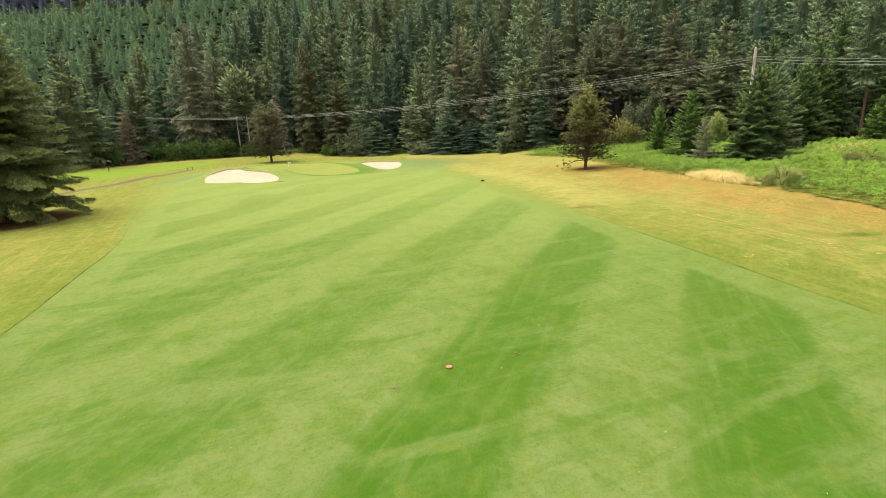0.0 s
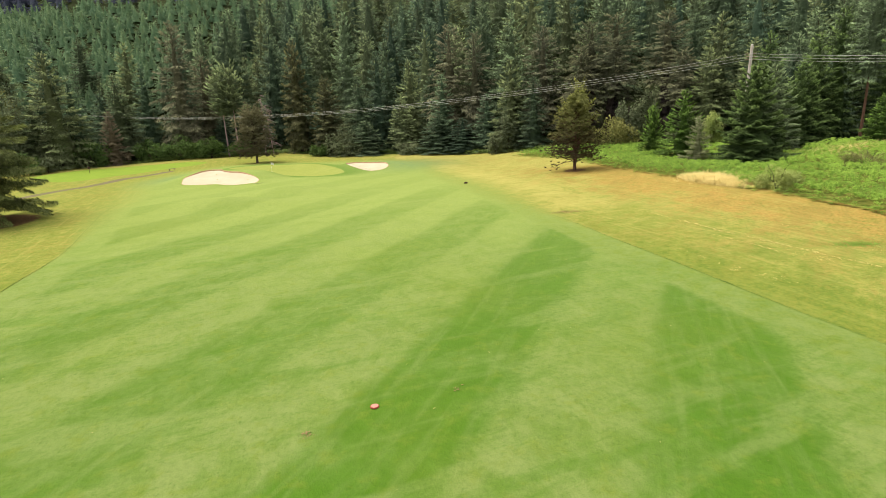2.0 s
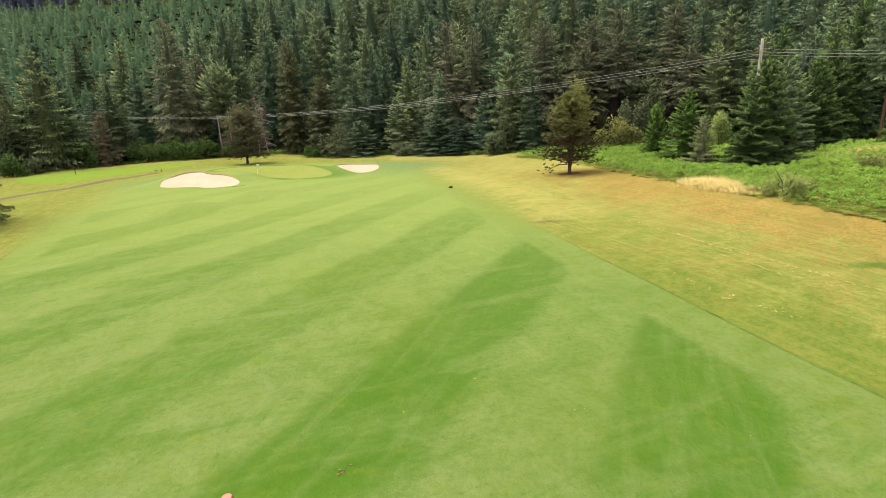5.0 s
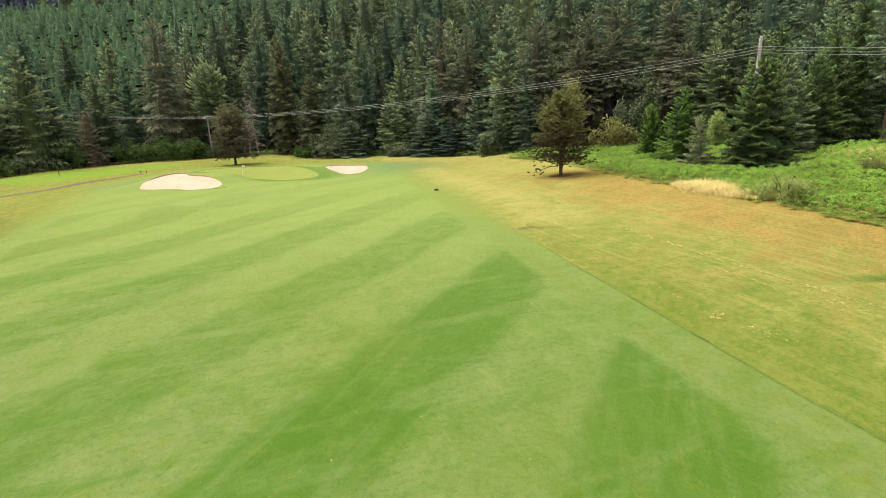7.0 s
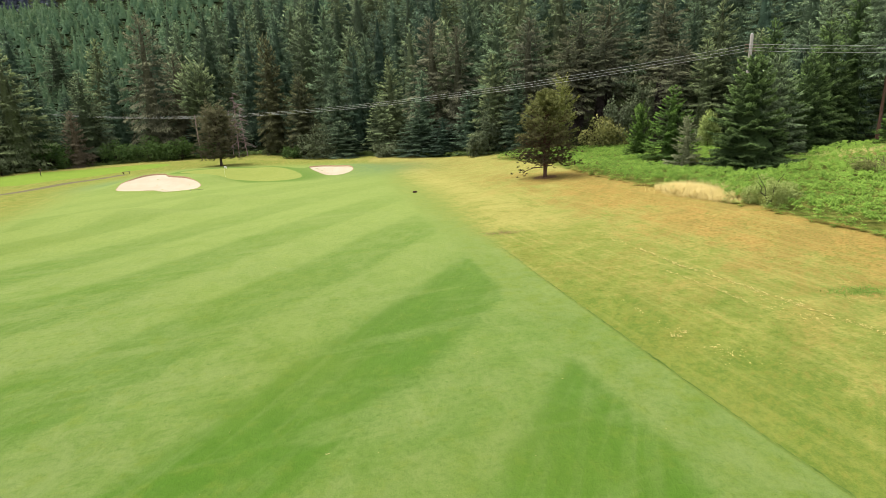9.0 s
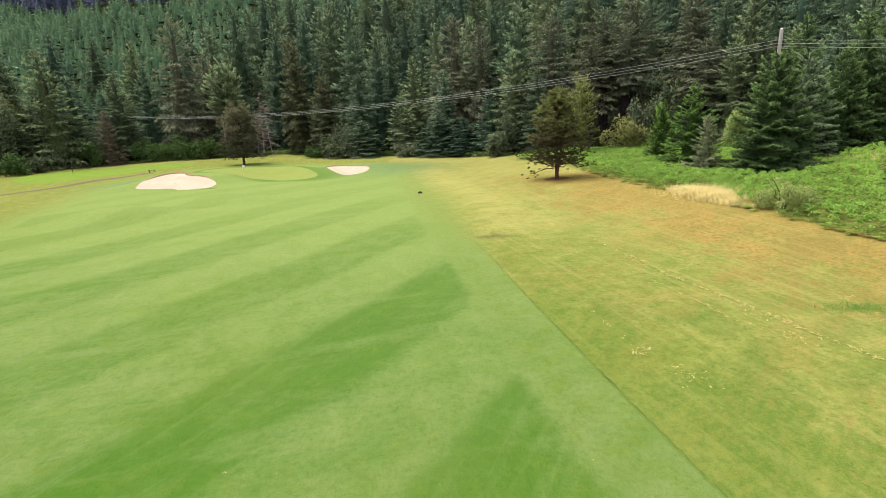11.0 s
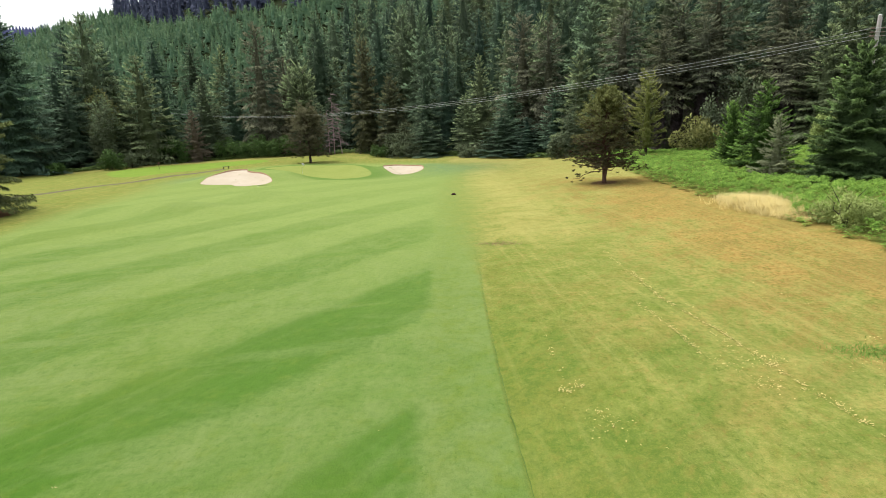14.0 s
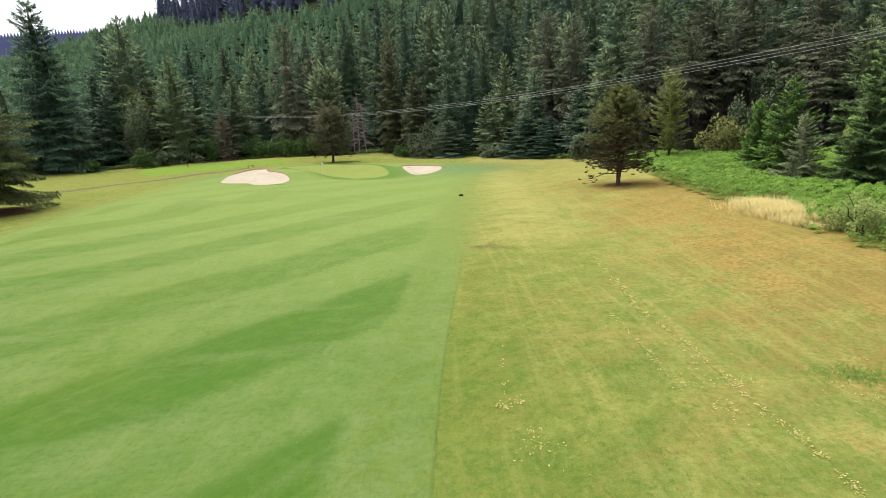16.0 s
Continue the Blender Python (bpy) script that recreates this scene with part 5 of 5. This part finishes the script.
    d = np.column_stack([side[j] * sg[:, None] + out[j] * 0.6, rng.normal(-0.15, 0.2, len(j))])
    ln = rng.uniform(0.10, 0.22, len(j)) * big
    lv, lf = kites(c, d, ln, ln * 0.42, rng, 0.06, 0.3)
    lv, ln_ = outward(lv, np.tile([0.0, 0.0, 1.0], (len(j), 1)), 0.4)
    tip = np.concatenate([tip, np.repeat(np.clip(0.55 + 0.2 * S(36, 52, x[i]) + tone[j] + rng.normal(0, 0.10, len(j)), 0, 1), 4)])
    tagged(new("bracken", quick_mesh("bracken", np.concatenate([v, lv]), np.concatenate([f, lf + len(v)]), M_FERN, {"tip": tip}, True, np.concatenate([nor, ln_]))), "dense bright green bracken beside the rough", "bracken", kind="stuff")


def blades(name, label, category, x, y, h, width, mat, seed, lean=0.35):
    rng = np.random.default_rng(seed)
    m = len(x)
    d = np.stack([rng.normal(0, lean, m), rng.normal(0, lean, m), np.ones(m)], -1)
    c = np.stack([x, y, height(x, y) - 0.01], -1)
    v, f = kites(c, d, h, width, rng, 0.03)
    v, nor = outward(v, np.tile([0.0, -0.35, 0.94], (m, 1)), 0.3)
    tagged(new(name, quick_mesh(name, v, f, mat, {"tip": np.tile([0.2, 0.5, 1.0, 0.5], m)}, True, nor)), label, category, kind="stuff")


bracken()
rng = np.random.default_rng(22)
n = 22000
q = rng.uniform(0, 1, n)
gy = 67.4 - 9.4 * q
gx = np.interp(gy, [57, 61, 67, 68], [35.0, 33.8, 31.9, 31.4]) + rng.normal(0.2, 0.75, n) * (0.5 + np.sin(np.pi * q))
hh = rng.uniform(0.45, 1.35, n) * (0.55 + 0.6 * np.sin(np.pi * q)) * (0.75 + 0.25 * np.sin(gy * 3.1))
blades("dry_grass", "tall pale dry grass at the bracken's edge", "grass", gx, gy, hh, rng.uniform(0.010, 0.028, n), M_DRYGRASS, 23, 0.5)
n = 5000
gx, gy = rng.normal(57, 3.0, n), rng.normal(75.8, 0.9, n)
blades("dry_grass", "pale dry grass among the bracken", "grass", gx, gy, rng.uniform(0.5, 1.3, n), rng.uniform(0.015, 0.035, n), M_DRYGRASS, 24, 0.5)
# tufts in the dry rough
n = 1500
gx, gy = 29.6 + rng.normal(0, 0.75, n), 36.9 + rng.normal(0, 0.35, n)
blades("rough_grass", "dark longer tufts in the dry rough", "grass", gx, gy, rng.uniform(0.05, 0.14, n), rng.uniform(0.015, 0.03, n), M_TURFBLADE, 26, 0.6)


def undergrowth():
    """Low ferns and weeds along the foot of the wood."""
    rng = np.random.default_rng(31)
    n = 15000
    x = rng.uniform(-118, 26, n)
    y = np.interp(x, TREELINE_X, TREELINE_Y) + rng.normal(0.5, 1.3, n)
    h = rng.uniform(0.1, 1.1, n) * (0.55 + 0.45 * np.sin(x * 0.7) * np.sin(x * 0.23))
    a = rng.uniform(0, 2 * np.pi, n)
    d = np.stack([np.cos(a), np.sin(a), rng.uniform(-0.3, 0.6, n)], -1)
    ln = rng.uniform(0.35, 0.9, n)
    v, f = kites(np.stack([x, y, height(x, y) + h], -1), d, ln, ln * 0.4, rng, 0.1, 0.4)
    v, nor = outward(v, np.tile([0.0, -0.5, 0.86], (n, 1)), 0.5)
    tagged(new("undergrowth", quick_mesh("undergrowth", v, f, M_UNDER, {"tip": np.repeat(rng.uniform(0.2, 1, n), 4)}, True, nor)), "low green ferns and weeds along the wood", "undergrowth", kind="stuff")


undergrowth()


# ---- dead and bare trunks in the wood ----
def snag(x, y, top, r, lean, seed, label, twigs=26):
    rng = np.random.default_rng(seed)
    H = top - zat(x, y)
    root = tagged(new("dead_tree"), label, "tree", "bare trunks in the wood")
    part("trunk", quick_mesh("trunk", *trunk_arrays(seed, H, r, lean), M_BARK_PALE, smooth=True), root)
    for k in range(twigs):
        z = H * rng.uniform(0.15, 0.95)
        a, ln = rng.uniform(0, 6.28), rng.uniform(1.2, 3.4) * (1 - 0.5 * z / H)
        s = np.linspace(0, 1, 4)
        pts = np.stack([lean * z + ln * s * math.cos(a), ln * s * math.sin(a), z + ln * (0.15 * s - 0.45 * s ** 2)], -1)
        part("dead_branch", quick_mesh("dead_branch", *tube(pts, 0.060 * (1 - 0.75 * s), 4), M_BARK_PALE, smooth=True), root)
    root.location = (x, y, zat(x, y))


snag(-44.2, 150.2, 16.0, 0.16, 0.03, 603, "dead pinkish tree with bare twigs at the wood's edge", 70)
snag(-42.0, 150.0, 13.0, 0.12, -0.06, 604, "dead pinkish tree with bare twigs at the wood's edge", 60)
snag(-45.8, 150.6, 12.0, 0.12, 0.02, 605, "dead pinkish tree with bare twigs at the wood's edge", 60)


# ---- power line ----
POLE_AT = (50.3, 89.5)


def power_pole():
    z0, top = zat(*POLE_AT), 16.9
    root = tagged(new("power_pole"), "weathered grey wooden power pole among spruces", "power pole")
    root.location = (*POLE_AT, z0)
    root.rotation_euler = (0, radians(1.5), 0)
    s = np.linspace(0, 1, 8)
    p = np.stack([0.12 * np.sin(s * 2), 0 * s, -0.6 + (top - z0 + 0.6) * s], -1)
    pole = part("pole", quick_mesh("pole", *tube(p, 0.27 - 0.09 * s, 12), M_POLE, smooth=True), root)
    bm = bmesh.new()
    bmesh.ops.create_cone(bm, cap_ends=True, segments=12, radius1=0.19, radius2=0.1, depth=0.1, matrix=Matrix.Translation((0.11, 0, top - z0 + 0.04)))
    part("pole_cap", bm_mesh("pole_cap", bm, M_STEEL), root)
    for zc in WIRE_Z:
        bm = bmesh.new()
        bmesh.ops.create_cube(bm, size=1, matrix=Matrix.Translation((0.1, 0, zc - z0)) @ Matrix.Diagonal((0.5, 0.46, 0.07, 1)))
        bmesh.ops.bevel(bm, geom=bm.edges[:], offset=0.01, segments=1, affect='EDGES')
        part("band", bm_mesh("band", bm, M_STEEL), root)
        for sx in (-1, 1):
            vs = []
            for k in range(5):
                vs.append(tube(np.array([[0.1 + sx * (0.3 + 0.09 * k), 0, zc - z0], [0.1 + sx * (0.33 + 0.09 * k), 0, zc - z0], [0.1 + sx * (0.36 + 0.09 * k), 0, zc - z0]]), [0.03, 0.09, 0.03], 8))
            part("insulator", quick_mesh("insulator", *join(vs), M_PORCELAIN, smooth=True), root)
    bm = bmesh.new()
    bmesh.ops.create_cone(bm, cap_ends=True, segments=8, radius1=0.03, radius2=0.03, depth=2.6, matrix=Matrix.Translation((0.36, 0.05, top - z0 - 1.5)))
    part("conduit", bm_mesh("conduit", bm, M_STEEL), root)
    return root


def cable(a, b, sag, r=0.017):
    s = np.linspace(0, 1, 60)[:, None]
    p = np.asarray(a) * (1 - s) + np.asarray(b) * s
    p[:, 2] -= sag * 4 * (s * (1 - s))[:, 0]
    tagged(new("power_cable", quick_mesh("power_cable", *tube(p, np.full(60, r), 5), M_WIRE, smooth=True)), "pale grey overhead power cable strung from the pole", "power cable", "overhead cables")


WIRE_Z = (15.6, 15.18, 14.78)
power_pole()
for k, zc in enumerate(WIRE_Z):
    cable((50.2, 89.6, zc), (-97, 154.4, 12.67 - 0.10 * k), 4.14)
    cable((51.3, 89.4, zc), (110, 44.6, 15.0 - 0.4 * k), 2.3)


# ---- small things on the course ----
def marker_disc(x, y):
    root = tagged(new("distance_marker"), "round faded pink distance marker set in the turf", "marker")
    root.location = (x, y, zat(x, y))
    bm = bmesh.new()
    bmesh.ops.create_cone(bm, cap_ends=True, segments=32, radius1=0.155, radius2=0.15, depth=0.04, matrix=Matrix.Translation((0, 0, 0.03)))
    bmesh.ops.bevel(bm, geom=[e for e in bm.edges if len(e.link_faces) == 2], offset=0.006, segments=1, affect='EDGES')
    part("plate", bm_mesh("plate", bm, M_DISC), root, "dark red rim")
    bm = bmesh.new()
    bmesh.ops.create_cone(bm, cap_ends=True, segments=32, radius1=0.128, radius2=0.125, depth=0.012, matrix=Matrix.Translation((0, 0, 0.054)))
    part("face", bm_mesh("face", bm, M_DISC_PALE), root, "faded pink face")


def box(bm, x, y, z, sx, sy, sz, rx=0, ry=0, rz=0, bevel=0.01):
    """A bevelled bar or board, centred at x, y, z."""
    made = bmesh.ops.create_cube(bm, size=1, matrix=pose(x, y, z, rx, ry, rz) @ Matrix.Diagonal((sx, sy, sz, 1)))
    edges = {e for v in made["verts"] for e in v.link_edges}
    bmesh.ops.bevel(bm, geom=list(edges), offset=bevel, segments=1, affect='EDGES')
    return bm


def flagstick(x, y):
    root = tagged(new("flagstick"), "thin pale flagstick with a small white flag", "flag")
    root.location = (x, y, zat(x, y))
    s = np.linspace(0, 1, 4)
    part("pole", quick_mesh("pole", *tube(np.stack([0 * s, 0 * s, 2.2 * s - 0.1], -1), np.full(4, 0.012), 6), M_WHITE, smooth=True), root)
    u, w = np.meshgrid(np.linspace(0, 1, 9), np.linspace(0, 1, 5))
    v = np.stack([0.48 * u, 0.05 * np.sin(u * 5 + w) * u, 1.72 + 0.36 * w - 0.14 * u * u], -1).reshape(-1, 3)
    i, j = np.meshgrid(np.arange(4), np.arange(8), indexing='ij')
    f = np.stack([i * 9 + j, i * 9 + j + 1, (i + 1) * 9 + j + 1, (i + 1) * 9 + j], -1).reshape(-1, 4)
    ob = part("flag_cloth", quick_mesh("flag_cloth", v, f, M_WHITE, smooth=True), root)
    ob.modifiers.new("thick", 'SOLIDIFY').thickness = 0.006


def bench(x, y, turn):
    root = tagged(new("bench"), "low dark wooden bench beside the path", "bench")
    root.matrix_basis = pose(x, y, zat(x, y), 0, 0, turn)
    part("seat", bm_mesh("seat", box(bmesh.new(), 0, 0, 0.44, 1.4, 0.36, 0.06), M_DARKWOOD), root)
    for sx in (-0.5, 0.5):
        part("leg", bm_mesh("leg", box(bmesh.new(), sx, 0, 0.19, 0.09, 0.30, 0.46), M_DARKWOOD), root)


def ball_washer(x, y):
    root = tagged(new("ball_washer"), "dark post with a small box on top", "post")
    root.location = (x, y, zat(x, y))
    part("post", bm_mesh("post", box(bmesh.new(), 0, 0, 0.45, 0.09, 0.09, 1.1), M_DARKWOOD), root)
    case = part("case", bm_mesh("case", box(bmesh.new(), 0, 0, 1.13, 0.30, 0.26, 0.32, bevel=0.03), M_DARKWOOD), root)
    part("lid", bm_mesh("lid", box(bmesh.new(), 0, 0, 1.32, 0.34, 0.30, 0.05), M_DISC), case, "dull red lid")


def rake(x, y, turn):
    root = tagged(new("bunker_rake"), "bunker rake lying on the turf beside the sand", "rake")
    root.matrix_basis = pose(x, y, zat(x, y) + 0.03, 0, 0, turn)
    s = np.linspace(0, 1, 5)
    part("handle", quick_mesh("handle", *tube(np.stack([1.7 * s, 0 * s, 0.05 + 0.02 * s], -1), np.full(5, 0.018), 6), M_DARKWOOD, smooth=True), root)
    head = part("head", bm_mesh("head", box(bmesh.new(), 0, 0, 0.05, 0.06, 0.62, 0.05), M_DARKWOOD), root)
    for k in range(9):
        part("tooth", bm_mesh("tooth", box(bmesh.new(), 0, -0.28 + 0.07 * k, 0.02, 0.015, 0.015, 0.09, bevel=0.003), M_WHITE), head)


def molehill(x, y):
    bm = bmesh.new()
    bmesh.ops.create_icosphere(bm, subdivisions=3, radius=1)
    for v in bm.verts:
        k = 1 + 0.22 * noise.noise(v.co * 2.2) + 0.1 * noise.noise(v.co * 6)
        v.co = Vector((v.co.x * 0.26 * k, v.co.y * 0.2 * k, max(v.co.z, -0.3) * 0.19 * k))
    ob = tagged(new("molehill", bm_mesh("molehill", bm, M_CLOD)), "small dark heap of earth on the dry rough", "earth heap")
    ob.location = (x, y, zat(x, y) + 0.03)


def litter(name, label, category, places, mat, seed, size, up=0.25):
    """Flat-lying straw, leaves or twigs at the places given as x, y, how many, how wide."""
    rng = np.random.default_rng(seed)
    xs = np.concatenate([rng.normal(x, w, n) for x, y, n, w in places])
    ys = np.concatenate([rng.normal(y, w, n) for x, y, n, w in places])
    m = len(xs)
    a = rng.uniform(0, 2 * np.pi, m)
    d = np.stack([np.cos(a), np.sin(a), rng.uniform(0, up, m)], -1)
    ln = size * rng.uniform(0.5, 1.5, m)
    v, f = kites(np.stack([xs, ys, height(xs, ys) + 0.012 + rng.uniform(0, 0.03, m)], -1), d, ln, ln * rng.uniform(0.22, 0.5, m), rng, 0.08, 0.3)
    v, nor = outward(v, np.tile([0.0, 0.0, 1.0], (m, 1)), 0.4)
    tagged(new(name, quick_mesh(name, v, f, mat, {"tip": np.full(4 * m, 0.5)}, True, nor)), label, category, kind="stuff")


def swath(line, seed, step, chance, many, wide):
    """Places of clumps dropped along a mower's track."""
    rng = np.random.default_rng(seed)
    out = []
    for (ax, ay), (bx, by) in zip(line[:-1], line[1:]):
        n = max(1, int(math.hypot(bx - ax, by - ay) / step))
        for k in range(n):
            if rng.uniform() < chance:
                t = (k + rng.uniform(0, 1)) / n
                out.append((ax + (bx - ax) * t + rng.normal(0, 0.06), ay + (by - ay) * t, int(rng.integers(many // 3, many)), rng.uniform(0.4, 1) * wide))
    return out


M_CLOD = plain_material("dark_earth", (0.020, 0.012, 0.008), (0.045, 0.028, 0.018), 14, 0.95, 0.1)
M_STRAW = foliage("dry_clippings", (0.309, 0.244, 0.085), (0.464, 0.393, 0.148), (0.541, 0.461, 0.190), 0.0, needles=False)
M_FALLEN = foliage("fallen_leaves", (0.26, 0.20, 0.06), (0.38, 0.33, 0.16), (0.40, 0.35, 0.20), 0.0, needles=False)
M_TWIG = foliage("brown_debris", (0.063, 0.040, 0.022), (0.216, 0.144, 0.072), (0.288, 0.198, 0.108), 0.0, needles=False)
marker_disc(0.02, 19.5)
flagstick(-28.9, 104.3)
bench(-53.4, 116.4, 25)
ball_washer(-71.7, 118.1)
rake(RAKE_AT[0], RAKE_AT[1], 20)
molehill(5.9, 74.1)
rows = swath([(22.2, 46), (23.1, 41.7), (25.0, 37.5), (25.9, 35.1), (26.9, 32.6), (27.5, 30.8), (28.6, 27)], 51, 0.13, 0.7, 18, 0.085)
rows += swath([(22.0, 41), (23.4, 37.2), (23.9, 35.2)], 52, 0.16, 0.6, 14, 0.085) + swath([(18.2, 36.5), (19.2, 32.6), (20.6, 30.6)], 53, 0.2, 0.5, 9, 0.07)
rows += swath([(24.3, 38.5), (25.1, 35.6), (25.6, 33.6)], 54, 0.2, 0.45, 9, 0.08) + swath([(20.4, 52), (22.6, 44), (24.6, 40)], 55, 0.4, 0.4, 14, 0.12) + swath([(27, 46), (29.5, 40), (31, 36)], 56, 0.5, 0.4, 14, 0.14)
rows += [(19.2, 32.3, 40, 0.12), (19.6, 32.7, 30, 0.1), (20.3, 30.9, 30, 0.4), (20.8, 30.6, 26, 0.45), (26.0, 35.6, 60, 0.3), (24.4, 35.2, 40, 0.35), (25.2, 33.9, 50, 0.3), (29.4, 36.2, 90, 0.7), (30.2, 35.4, 60, 0.6)]
litter("grass_clippings", "pale dry clippings dropped in lines on the rough", "clippings", rows, M_STRAW, 57, 0.065)
litter("debris", "brown twiggy debris on the rough", "debris", [(13.3, 52.0, 160, 0.4), (14.2, 52.1, 200, 0.4), (15.0, 52.2, 120, 0.35), (-2.0, 18.1, 30, 0.09), (2.9, 20.4, 14, 0.1)], M_TWIG, 58, 0.09)
rng = np.random.default_rng(59)
spots = [(2.08, 19.18, 3, 0.04), (6.58, 13.7, 2, 0.03), (5.13, 12.8, 2, 0.04), (11.1, 31.6, 4, 0.15), (-11.6, 17, 2, 0.02), (-7, 14.8, 2, 0.03), (6.6, 14.5, 1, 0.01), (10.1, 23.5, 5, 0.15), (10.3, 23.2, 3, 0.1), (2.05, 29.7, 2, 0.05), (3.3, 26.9, 2, 0.03), (6.8, 25.6, 3, 0.1), (4.3, 23.4, 2, 0.03)]
spots += [(float(rng.uniform(-20, 18)), float(rng.uniform(8, 48)), 1, 0.02) for _ in range(110)]
litter("fallen_leaves", "scattered pale fallen leaves on the turf", "leaves", spots, M_FALLEN, 60, 0.055)
